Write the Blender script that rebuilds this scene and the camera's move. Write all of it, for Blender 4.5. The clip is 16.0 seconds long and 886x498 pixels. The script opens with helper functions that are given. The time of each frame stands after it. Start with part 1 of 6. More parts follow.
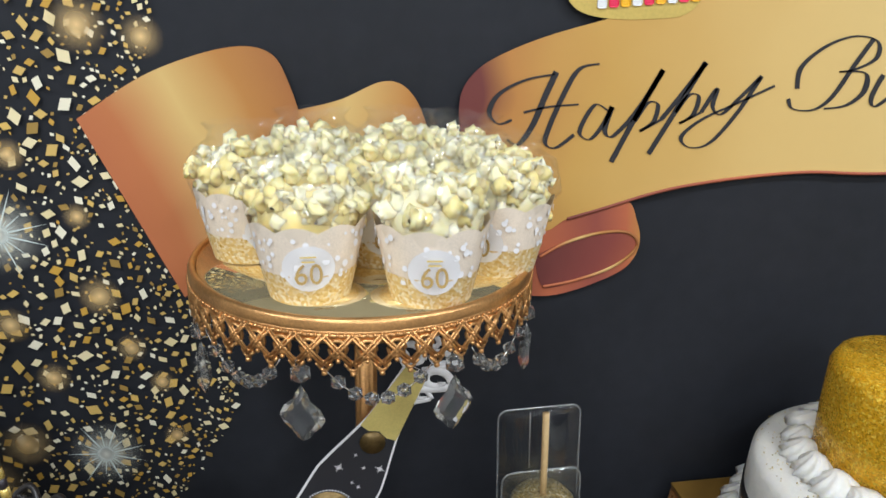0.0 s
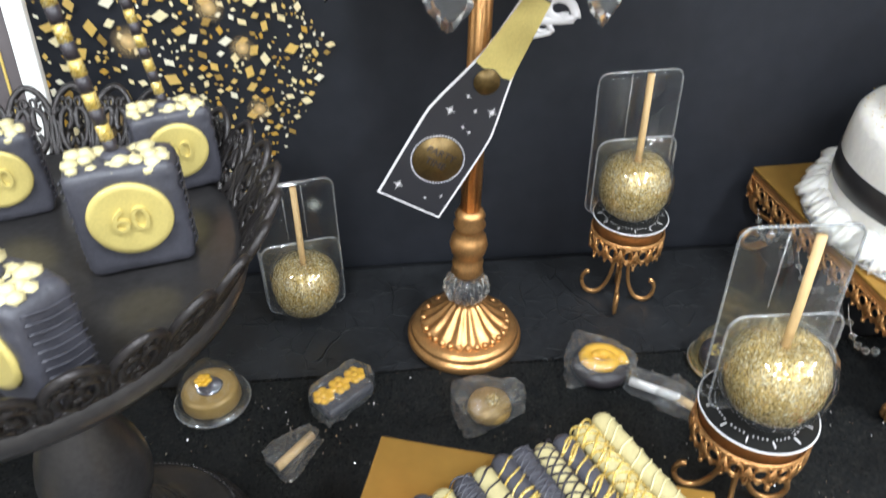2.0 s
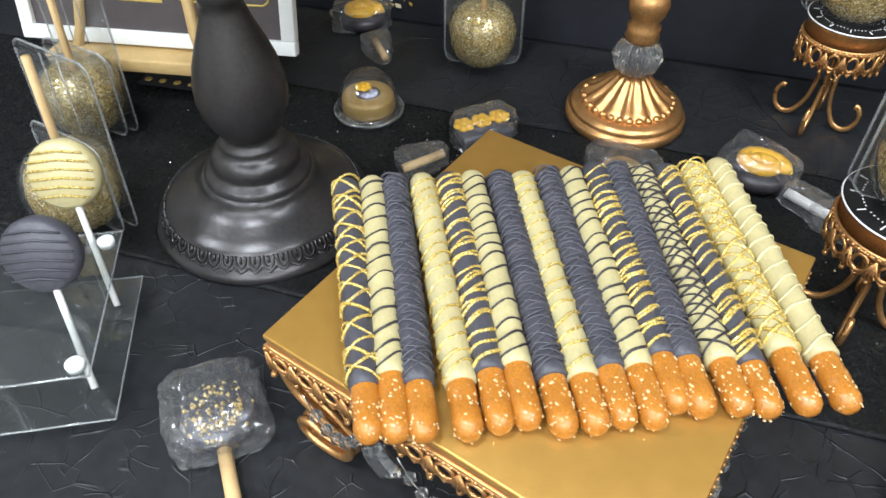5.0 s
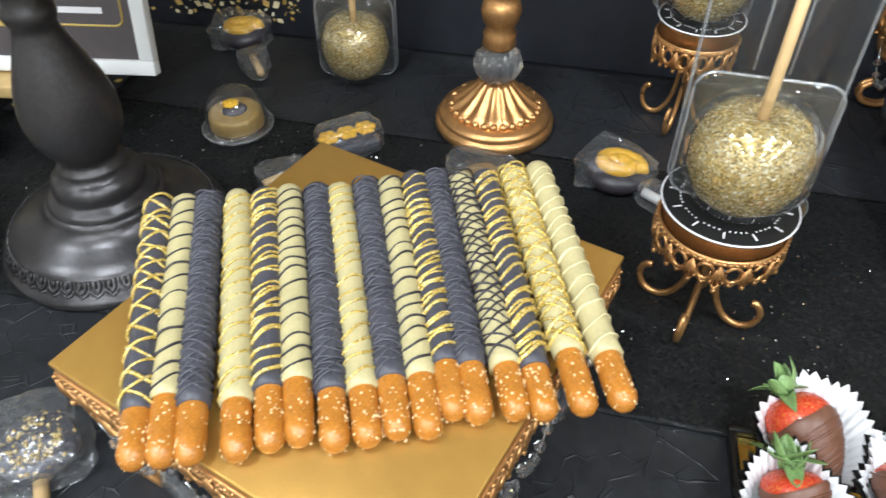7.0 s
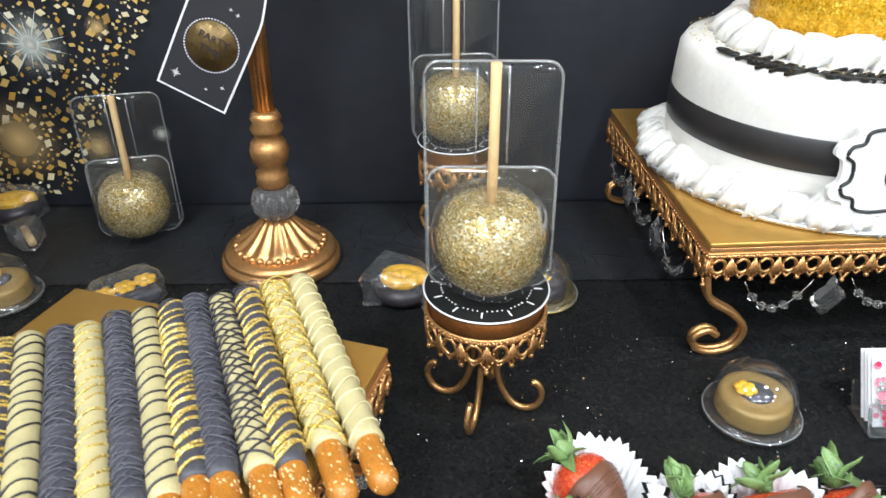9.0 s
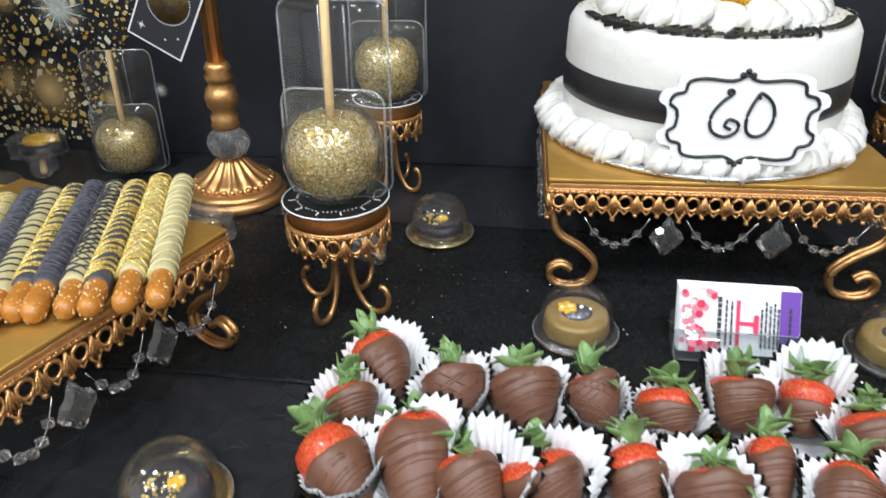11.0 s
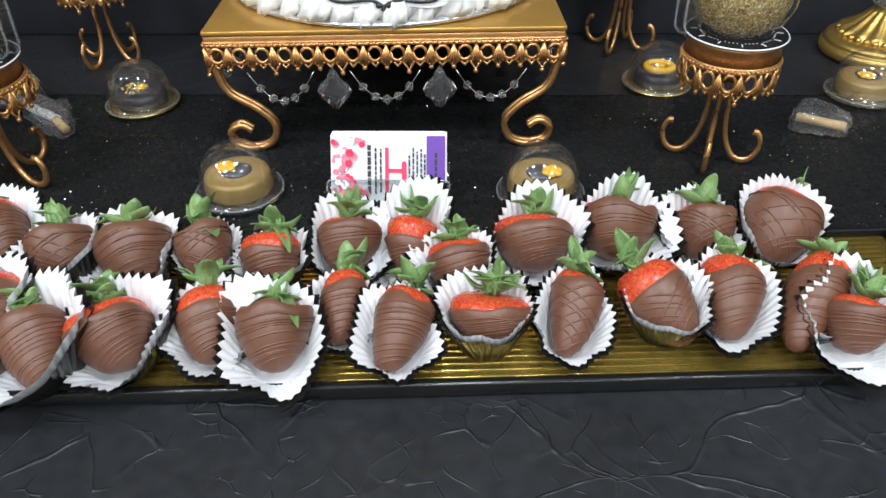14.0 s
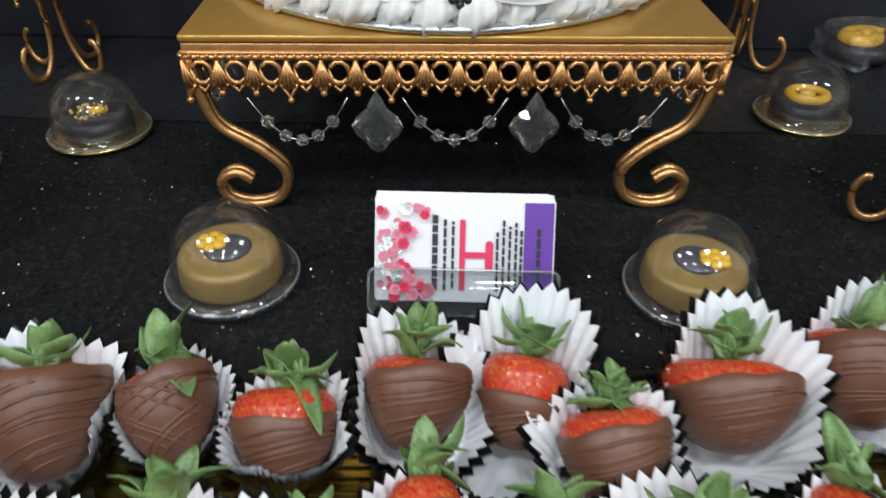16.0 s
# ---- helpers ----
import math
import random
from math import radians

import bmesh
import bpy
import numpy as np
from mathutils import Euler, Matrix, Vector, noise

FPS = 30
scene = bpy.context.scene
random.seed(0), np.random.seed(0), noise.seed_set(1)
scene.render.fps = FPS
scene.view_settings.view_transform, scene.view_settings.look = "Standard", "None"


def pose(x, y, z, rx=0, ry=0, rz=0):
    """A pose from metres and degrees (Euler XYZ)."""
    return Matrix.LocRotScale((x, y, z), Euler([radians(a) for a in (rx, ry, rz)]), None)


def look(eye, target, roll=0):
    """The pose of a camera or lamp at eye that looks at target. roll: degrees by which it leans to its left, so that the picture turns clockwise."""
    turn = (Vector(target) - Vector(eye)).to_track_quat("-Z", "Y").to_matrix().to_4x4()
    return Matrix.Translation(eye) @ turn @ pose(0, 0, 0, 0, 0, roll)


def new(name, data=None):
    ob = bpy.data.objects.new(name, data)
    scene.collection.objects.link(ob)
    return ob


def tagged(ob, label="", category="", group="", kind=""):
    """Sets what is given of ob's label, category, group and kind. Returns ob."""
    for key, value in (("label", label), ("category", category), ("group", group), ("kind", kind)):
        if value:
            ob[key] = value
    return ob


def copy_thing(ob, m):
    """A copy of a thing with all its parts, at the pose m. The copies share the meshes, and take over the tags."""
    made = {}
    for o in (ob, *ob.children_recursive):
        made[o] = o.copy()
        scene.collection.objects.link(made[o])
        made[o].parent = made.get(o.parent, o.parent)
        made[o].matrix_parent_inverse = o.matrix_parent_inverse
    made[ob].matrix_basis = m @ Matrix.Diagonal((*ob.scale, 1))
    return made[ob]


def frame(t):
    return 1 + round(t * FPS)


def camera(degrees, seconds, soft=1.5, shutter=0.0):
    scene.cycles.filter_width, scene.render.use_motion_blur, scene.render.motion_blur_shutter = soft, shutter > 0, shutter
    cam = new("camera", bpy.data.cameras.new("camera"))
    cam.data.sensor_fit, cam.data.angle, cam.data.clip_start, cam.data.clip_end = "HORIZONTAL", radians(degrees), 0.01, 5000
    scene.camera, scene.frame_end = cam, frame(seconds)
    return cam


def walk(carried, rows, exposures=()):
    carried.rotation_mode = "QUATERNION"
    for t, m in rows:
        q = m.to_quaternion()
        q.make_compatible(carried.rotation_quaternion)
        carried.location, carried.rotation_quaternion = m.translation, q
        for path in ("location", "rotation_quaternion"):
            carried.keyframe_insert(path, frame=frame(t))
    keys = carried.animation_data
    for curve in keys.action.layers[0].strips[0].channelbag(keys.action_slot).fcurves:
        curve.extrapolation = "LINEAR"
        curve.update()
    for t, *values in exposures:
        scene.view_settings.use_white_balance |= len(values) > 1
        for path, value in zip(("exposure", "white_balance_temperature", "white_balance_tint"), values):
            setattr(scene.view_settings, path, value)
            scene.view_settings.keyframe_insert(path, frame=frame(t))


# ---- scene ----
cam = camera(64.2, 16.0, shutter=0.4)
PATH = [
    (0, (0.2266, 0.2856, 0.6472), (0.4212, 2.1562, -0.0332), 0.25),
    (0.5, (0.2312, 0.2842, 0.6125), (0.4360, 2.1627, -0.0428), 0.36),
    (1, (0.2142, 0.2736, 0.5744), (0.3955, 2.0995, -0.2213), -1.14),
    (1.5, (0.1818, 0.2651, 0.5442), (0.2696, 1.9593, -0.5150), -1.27),
    (2, (0.1302, 0.2630, 0.5216), (0.2989, 1.8627, -0.6668), 0.19),
    (2.5, (0.0986, 0.2398, 0.4778), (0.3621, 1.7492, -0.8076), 0.52),
    (3, (0.0992, 0.2096, 0.4607), (0.2751, 1.7093, -0.8508), 1.86),
    (3.5, (0.1183, 0.1868, 0.4527), (-0.0008, 1.6586, -0.8961), 0.21),
    (3.7, (0.1304, 0.1821, 0.4438), (-0.0542, 1.6237, -0.9300), 0.11),
    (5.8, (0.2612, 0.1781, 0.4124), (-0.2145, 1.5103, -1.0013), -0.75),
    (6, (0.2690, 0.1834, 0.4119), (-0.1916, 1.5253, -0.9977), -0.45),
    (6.5, (0.2865, 0.1954, 0.4091), (-0.1392, 1.5595, -0.9902), -0.46),
    (7, (0.3112, 0.2080, 0.4108), (-0.0531, 1.5970, -0.9813), -1.00),
    (7.5, (0.3307, 0.2172, 0.4126), (0.0765, 1.6360, -0.9739), 0.02),
    (8, (0.3475, 0.2087, 0.4049), (0.1952, 1.6417, -0.9820), -0.10),
    (8.5, (0.3571, 0.2036, 0.4064), (0.3539, 1.7749, -0.8310), -0.17),
    (8.7, (0.3595, 0.1986, 0.3983), (0.3791, 1.8902, -0.6687), -0.54),
    (10.8, (0.5570, 0.0998, 0.3553), (0.2937, 1.8332, -0.6070), -0.60),
    (11, (0.5712, 0.0890, 0.3517), (0.2962, 1.8147, -0.6211), -1.03),
    (11.5, (0.6094, 0.0675, 0.3437), (0.3394, 1.7656, -0.6779), -2.07),
    (12, (0.6338, 0.0586, 0.3374), (0.4306, 1.7416, -0.7240), -2.39),
    (12.5, (0.6627, 0.0643, 0.3317), (0.5462, 1.7239, -0.7783), -1.33),
    (13, (0.7059, 0.0764, 0.3246), (0.6944, 1.7129, -0.8251), 0.49),
    (13.5, (0.7549, 0.0842, 0.3202), (0.7428, 1.7080, -0.8473), 0.99),
    (14, (0.7820, 0.0947, 0.3202), (0.7359, 1.6760, -0.9035), -0.68),
    (14.5, (0.7728, 0.1225, 0.3234), (0.7320, 1.7144, -0.8866), -0.83),
    (15, (0.7652, 0.1672, 0.3099), (0.6870, 1.7571, -0.9009), -1.03),
    (15.5, (0.7430, 0.2321, 0.2665), (0.6965, 1.8261, -0.9405), 0.71),
    (16, (0.7200, 0.2854, 0.2485), (0.6945, 1.8797, -0.9587), 0.76),
]
EXPOSURES = [(0, -0.60), (0.5, -0.58), (1, -0.45), (1.5, -0.3), (2, 0.3), (2.5, 0.7), (3, 0.75), (3.5, 0.6), (6, 0.1), (7.5, 0.1), (8.5, 0.2), (11, -0.2), (12.5, -0.25), (14, -0.2), (15, -0.28), (16, -0.66)]
walk(cam, [(t, look(eye, target, roll)) for t, eye, target, roll in PATH], EXPOSURES)

# ---------- world and lights ----------
world = bpy.data.worlds.new("room_air")
scene.world = world
world.use_nodes = True
world.node_tree.nodes["Background"].inputs[0].default_value = (0.9, 0.95, 1.0, 1)
world.node_tree.nodes["Background"].inputs[1].default_value = 0.15
scene.view_settings.exposure = 0.0
LAMP = 17.5
CEIL = 1.75


def area_lamp(x, y, w, d, power):
    data = bpy.data.lights.new("ceiling_lamp", "AREA")
    data.shape, data.size, data.size_y, data.energy = "RECTANGLE", w, d, power
    data.color = (0.885, 0.965, 1.04)
    ob = new("ceiling_lamp", data)
    ob.matrix_world = pose(x, y, CEIL - 0.03, 0, 0, 0)
    return ob


PANELS = [(x, y) for x in (-1.2, -0.15, 0.95, 2.0) for y in (-2.4, -1.25, -0.1)]
for px, py in PANELS:
    area_lamp(px, py, 0.24, 0.24, LAMP)

# ---------- materials ----------


def mat(name, color, rough=0.5, metal=0.0, var=0.15, scale=40.0, bump=0.0, bscale=200.0, coat=0.0, spec=0.5, trans=0.0):
    """A surface with two scales of colour variation and a fine bump."""
    m = bpy.data.materials.new(name)
    m.use_nodes = True
    n, l = m.node_tree.nodes, m.node_tree.links
    b = n["Principled BSDF"]
    b.inputs["Roughness"].default_value = rough
    b.inputs["Metallic"].default_value = metal
    b.inputs["Specular IOR Level"].default_value = spec
    b.inputs["Coat Weight"].default_value = coat
    b.inputs["Coat Roughness"].default_value = 0.08
    b.inputs["Transmission Weight"].default_value = trans
    co = n.new("ShaderNodeTexCoord")
    if var > 0:
        big, fine = n.new("ShaderNodeTexNoise"), n.new("ShaderNodeTexNoise")
        big.inputs["Scale"].default_value, fine.inputs["Scale"].default_value = scale, scale * 9
        big.inputs["Detail"].default_value = 4
        add = n.new("ShaderNodeMath")
        add.operation = "ADD"
        l.new(co.outputs["Object"], big.inputs["Vector"])
        l.new(co.outputs["Object"], fine.inputs["Vector"])
        l.new(big.outputs["Fac"], add.inputs[0])
        l.new(fine.outputs["Fac"], add.inputs[1])
        ramp = n.new("ShaderNodeMapRange")
        ramp.inputs["From Min"].default_value, ramp.inputs["From Max"].default_value = 0.6, 1.4
        l.new(add.outputs[0], ramp.inputs["Value"])
        mix = n.new("ShaderNodeMix")
        mix.data_type = "RGBA"
        mix.inputs["A"].default_value = (*[c * (1 - var) for c in color], 1)
        mix.inputs["B"].default_value = (*[min(1, c * (1 + var)) for c in color], 1)
        l.new(ramp.outputs[0], mix.inputs["Factor"])
        l.new(mix.outputs["Result"], b.inputs["Base Color"])
    else:
        b.inputs["Base Color"].default_value = (*color, 1)
    if bump > 0:
        t = n.new("ShaderNodeTexNoise")
        t.inputs["Scale"].default_value = bscale
        t.inputs["Detail"].default_value = 5
        l.new(co.outputs["Object"], t.inputs["Vector"])
        bp = n.new("ShaderNodeBump")
        bp.inputs["Strength"].default_value = bump
        bp.inputs["Distance"].default_value = 0.002
        l.new(t.outputs["Fac"], bp.inputs["Height"])
        l.new(bp.outputs["Normal"], b.inputs["Normal"])
    return m


def island_mat(name, colors, rough=0.4, metal=0.0, bump=0.0):
    """Loose pieces, each with one of the colours."""
    m = mat(name, colors[0], rough, metal, 0)
    n, l = m.node_tree.nodes, m.node_tree.links
    g, r = n.new("ShaderNodeNewGeometry"), n.new("ShaderNodeValToRGB")
    r.color_ramp.interpolation = "CONSTANT"
    while len(r.color_ramp.elements) < len(colors):
        r.color_ramp.elements.new(0.5)
    for i, c in enumerate(colors):
        r.color_ramp.elements[i].position = i / len(colors)
        r.color_ramp.elements[i].color = (*c, 1)
    l.new(g.outputs["Random Per Island"], r.inputs[0])
    l.new(r.outputs[0], n["Principled BSDF"].inputs["Base Color"])
    return m


def flake_mat(name, colors, scale, rough=0.3, metal=0.6, bump=0.6):
    """Sugar, glitter or sprinkles: small cells, each with its own colour and tilt."""
    m = mat(name, colors[0], rough, metal, 0)
    n, l = m.node_tree.nodes, m.node_tree.links
    b = n["Principled BSDF"]
    co, v = n.new("ShaderNodeTexCoord"), n.new("ShaderNodeTexVoronoi")
    v.inputs["Scale"].default_value = scale
    l.new(co.outputs["Object"], v.inputs["Vector"])
    r, sep = n.new("ShaderNodeValToRGB"), n.new("ShaderNodeSeparateColor")
    l.new(v.outputs["Color"], sep.inputs[0])
    while len(r.color_ramp.elements) < len(colors):
        r.color_ramp.elements.new(0.5)
    for i, c in enumerate(colors):
        r.color_ramp.elements[i].position = i / (len(colors) - 1)
        r.color_ramp.elements[i].color = (*c, 1)
    l.new(sep.outputs[0], r.inputs[0])
    l.new(r.outputs[0], b.inputs["Base Color"])
    mr = n.new("ShaderNodeMapRange")
    mr.inputs["To Min"].default_value, mr.inputs["To Max"].default_value = max(0.05, rough - 0.2), rough + 0.3
    l.new(sep.outputs[1], mr.inputs["Value"])
    l.new(mr.outputs[0], b.inputs["Roughness"])
    bp = n.new("ShaderNodeBump")
    bp.inputs["Strength"].default_value, bp.inputs["Distance"].default_value = bump, 0.002
    l.new(sep.outputs[2], bp.inputs["Height"])
    l.new(bp.outputs["Normal"], b.inputs["Normal"])
    return m


def clear_mat(name, tint=(0.97, 0.98, 0.98), gloss=1.0, rough=0.06, bump=0.0, bscale=60.0, haze=0.012):
    """A thin clear film: see-through, with a mirror's gloss that grows towards the edge."""
    m = bpy.data.materials.new(name)
    m.use_nodes = True
    n, l = m.node_tree.nodes, m.node_tree.links
    n.remove(n["Principled BSDF"])
    tr, gl, mix, fr = (n.new(k) for k in ("ShaderNodeBsdfTransparent", "ShaderNodeBsdfGlossy", "ShaderNodeMixShader", "ShaderNodeLayerWeight"))
    pw, ma = n.new("ShaderNodeMath"), n.new("ShaderNodeMath")
    pw.operation, ma.operation = "POWER", "MULTIPLY_ADD"
    pw.inputs[1].default_value, ma.inputs[1].default_value, ma.inputs[2].default_value = 2.4, min(0.9, 0.55 * gloss), 0.085 * gloss
    tr.inputs[0].default_value = (*tint, 1)
    gl.inputs["Roughness"].default_value = rough
    fr.inputs["Blend"].default_value = 0.5
    l.new(fr.outputs["Facing"], pw.inputs[0])
    l.new(pw.outputs[0], ma.inputs[0])
    l.new(ma.outputs[0], mix.inputs[0])
    l.new(tr.outputs[0], mix.inputs[1])
    l.new(gl.outputs[0], mix.inputs[2])
    df, hz = n.new("ShaderNodeBsdfDiffuse"), n.new("ShaderNodeMixShader")
    df.inputs[0].default_value, hz.inputs[0].default_value = (0.8, 0.82, 0.85, 1), haze
    l.new(mix.outputs[0], hz.inputs[1])
    l.new(df.outputs[0], hz.inputs[2])
    l.new(hz.outputs[0], n["Material Output"].inputs[0])
    if bump:
        co, t, bp = n.new("ShaderNodeTexCoord"), n.new("ShaderNodeTexNoise"), n.new("ShaderNodeBump")
        t.inputs["Scale"].default_value = bscale
        l.new(co.outputs["Object"], t.inputs["Vector"])
        bp.inputs["Strength"].default_value, bp.inputs["Distance"].default_value = bump, 0.003
        l.new(t.outputs["Fac"], bp.inputs["Height"])
        l.new(bp.outputs["Normal"], gl.inputs["Normal"])
        l.new(bp.outputs["Normal"], fr.inputs["Normal"])
    return m


def ramp_mat(name, stops, axis=(1, 0, 0), rough=0.6, offset=0.0):
    """A printed run of colours along an axis of the object's box."""
    m = mat(name, stops[0][1], rough, 0, 0)
    n, l = m.node_tree.nodes, m.node_tree.links
    co, dot, nz, ad, r = n.new("ShaderNodeTexCoord"), n.new("ShaderNodeVectorMath"), n.new("ShaderNodeTexNoise"), n.new("ShaderNodeMath"), n.new("ShaderNodeValToRGB")
    dot.operation = "DOT_PRODUCT"
    dot.inputs[1].default_value = axis
    l.new(co.outputs["Generated"], dot.inputs[0])
    nz.inputs["Scale"].default_value = 6
    l.new(co.outputs["Object"], nz.inputs["Vector"])
    ad.operation = "MULTIPLY_ADD"
    ad.inputs[1].default_value, ad.inputs[2].default_value = 0.25, -0.125 + offset
    l.new(nz.outputs["Fac"], ad.inputs[0])
    ad2 = n.new("ShaderNodeMath")
    ad2.operation = "ADD"
    l.new(ad.outputs[0], ad2.inputs[0])
    l.new(dot.outputs["Value"], ad2.inputs[1])
    while len(r.color_ramp.elements) < len(stops):
        r.color_ramp.elements.new(0.5)
    for i, (p, c) in enumerate(stops):
        r.color_ramp.elements[i].position = p
        r.color_ramp.elements[i].color = (*c, 1)
    l.new(ad2.outputs[0], r.inputs[0])
    l.new(r.outputs[0], n["Principled BSDF"].inputs["Base Color"])
    return m


def halo_mat(name, color):
    """A soft printed light spot that fades out towards its rim."""
    m = mat(name, color, 0.6, 0, 0)
    n, l = m.node_tree.nodes, m.node_tree.links
    b = n["Principled BSDF"]
    co, ln, mr = n.new("ShaderNodeTexCoord"), n.new("ShaderNodeVectorMath"), n.new("ShaderNodeValToRGB")
    ln.operation = "LENGTH"
    l.new(co.outputs["Object"], ln.inputs[0])
    mul = n.new("ShaderNodeMath")
    mul.operation = "MULTIPLY"
    mul.inputs[1].default_value = 1 / 0.02
    l.new(ln.outputs["Value"], mul.inputs[0])
    e = mr.color_ramp.elements
    e[0].color, e[1].color, e[1].position = (0.95, 0.95, 0.95, 1), (0, 0, 0, 1), 1.0
    for at, v in ((0.22, 0.62), (0.5, 0.26), (0.78, 0.08)):
        e.new(at).color = (v, v, v, 1)
    l.new(mul.outputs[0], mr.inputs[0])
    l.new(mr.outputs[0], b.inputs["Alpha"])
    return m


GOLD = mat("copper_gold_paint", (0.62, 0.33, 0.13), 0.33, 0.85, 0.25, 60, 0.15, 300)
GOLD_TOP = mat("satin_gold_plate", (0.47, 0.26, 0.06), 0.30, 0.55, 0.10, 8, 0.03, 500)
OLD_GOLD = mat("antique_gold_paint", (0.55, 0.36, 0.10), 0.35, 0.85, 0.25, 60, 0.15, 300)
MIRROR = mat("gold_mirror", (0.95, 0.80, 0.48), 0.05, 0.86, 0)
GOLD_CARD = mat("shiny_gold_card", (0.80, 0.62, 0.24), 0.16, 0.95, 0.1)
CRYSTAL = mat("crystal", (0.95, 0.96, 0.97), 0.02, 0, 0, trans=0.97)
SILVER = mat("silver_wire", (0.75, 0.75, 0.75), 0.25, 1.0, 0.1)
CLEAR = clear_mat("clear_plastic", gloss=1.25)
SHEET = clear_mat("clear_box_sheet", gloss=0.6, haze=0.006)
POP_BAG = clear_mat("thin_clear_bag", (0.99, 0.99, 0.985), 0.42, 0.10, 0.8, 60)
BAG = clear_mat("crumpled_film", (0.97, 0.975, 0.98), 1.25, 0.12, 0.9, 110, 0.03)
ACRYL = clear_mat("acrylic", (0.94, 0.96, 0.96), 0.9, 0.03)
RIM = clear_mat("plastic_edge", (0.85, 0.87, 0.88), 2.0, 0.2, haze=0.12)
BLACK_METAL = mat("black_enamel", (0.052, 0.049, 0.050), 0.30, 0.55, 0.25, 30, 0.08, 250)
BLACK_LACE = mat("black_lace_metal", (0.034, 0.030, 0.030), 0.36, 0.5, 0.25, 30, 0.1, 250)
CLOTH = mat("black_film_cloth", (0.019, 0.020, 0.022), 0.34, 0, 0.35, 12, 0.6, 45, spec=0.24)
DROP = mat("black_print_fabric", (0.0185, 0.020, 0.0255), 0.62, 0, 0.18, 5, 0.05, 400, spec=0.25)
# the near-white cell colour paints sparkle into the sugar
SUGAR = flake_mat("gold_sugar", [(0.17, 0.11, 0.02), (0.52, 0.35, 0.09), (0.74, 0.56, 0.24), (0.30, 0.20, 0.05), (0.97, 0.90, 0.64)], 760, 0.26, 0.45, 0.9)
GLITTER = flake_mat("yellow_gold_glitter", [(0.52, 0.25, 0.005), (0.90, 0.50, 0.02), (0.64, 0.32, 0.008), (1.0, 0.72, 0.10)], 600, 0.35, 0.4, 0.9)
STICK = mat("pale_birch_stick", (0.62, 0.42, 0.20), 0.65, 0, 0.12, 120)
WHITE_STICK = mat("white_paper_stick", (0.78, 0.76, 0.74), 0.6, 0, 0.05)
GREY_CANDY = mat("charcoal_candy_coat", (0.058, 0.057, 0.070), 0.45, 0, 0.2, 60, 0.35, 130)
CREAM_CANDY = mat("cream_candy_coat", (0.47, 0.405, 0.21), 0.40, 0, 0.12, 60, 0.2, 130)
GOLD_DRIZZLE = flake_mat("gold_dust_drizzle", [(0.40, 0.25, 0.04), (0.72, 0.50, 0.10), (0.85, 0.66, 0.22), (0.55, 0.36, 0.06), (0.95, 0.85, 0.50)], 1100, 0.28, 0.45, 0.8)
DARK_DRIZZLE = mat("dark_drizzle", (0.03, 0.025, 0.03), 0.4, 0, 0.1)
CREAM_DRIZZLE = mat("cream_drizzle", (0.66, 0.58, 0.32), 0.4, 0, 0.1)
PRETZEL = mat("baked_pretzel", (0.44, 0.165, 0.022), 0.33, 0, 0.35, 90, 0.2, 200, coat=0.3)
SALT = mat("salt_grain", (0.72, 0.50, 0.25), 0.4, 0, 0.1)
CHOC = mat("milk_chocolate", (0.135, 0.056, 0.032), 0.42, 0, 0.10, 80, 0.08, 150)
# orange cells stand for the seeds and for highlights painted into the skin
BERRY = flake_mat("strawberry_skin", [(0.42, 0.022, 0.012), (0.50, 0.035, 0.015), (0.54, 0.070, 0.020), (0.48, 0.04, 0.015), (0.58, 0.16, 0.04)], 900, 0.3, 0.0, 0.3)
LEAF = mat("strawberry_leaf", (0.15, 0.245, 0.085), 0.42, 0, 0.45, 90, 0.25, 300)
PAPER = mat("white_pleated_paper", (0.76, 0.76, 0.77), 0.7, 0, 0.04, 60)
FOIL = mat("black_foil_paper", (0.020, 0.019, 0.016), 0.28, 0.4, 0.3, 60)
TRAY_GOLD = mat("gold_lacquer_tray", (0.42, 0.30, 0.07), 0.22, 0.8, 0.3, 20, 0.3, 40)
TRAY_BLACK = mat("black_lacquer_tray", (0.01, 0.01, 0.01), 0.2, 0.1, 0.1)
ICING = mat("white_buttercream", (0.74, 0.72, 0.68), 0.5, 0, 0.05, 30, 0.45, 110)
BLACK_ICING = mat("black_icing", (0.015, 0.015, 0.015), 0.4, 0, 0.1)
RIBBON = mat("black_satin_ribbon", (0.022, 0.021, 0.022), 0.35, 0, 0.15, 80)
FOILBOARD = mat("silver_foil_board", (0.72, 0.74, 0.76), 0.25, 0.9, 0.1, 40, 0.4, 120)
PLAQUE = mat("white_fondant", (0.77, 0.77, 0.77), 0.5, 0, 0.02)
MEDAL = mat("pale_gold_chocolate", (0.62, 0.50, 0.17), 0.35, 0.15, 0.12, 60, 0.08, 200)
TOFFEE = mat("gold_dusted_chocolate", (0.36, 0.23, 0.075), 0.40, 0.2, 0.15, 80, 0.1, 200)
YELLOW = mat("orange_yellow_sugar_flower", (0.86, 0.47, 0.02), 0.45, 0, 0.15, 150, 0.3, 300)
POPCORN = island_mat("popcorn", [(0.98, 0.81, 0.42), (0.98, 0.86, 0.54), (0.97, 0.74, 0.32), (0.98, 0.88, 0.62)], 0.55)
FOIL_GOLD = mat("dull_gold_foil", (0.16, 0.105, 0.04), 0.34, 0.7, 0.3, 60, 0.2, 200)
CARD_WHITE = mat("white_card", (0.82, 0.80, 0.82), 0.5, 0, 0.02)
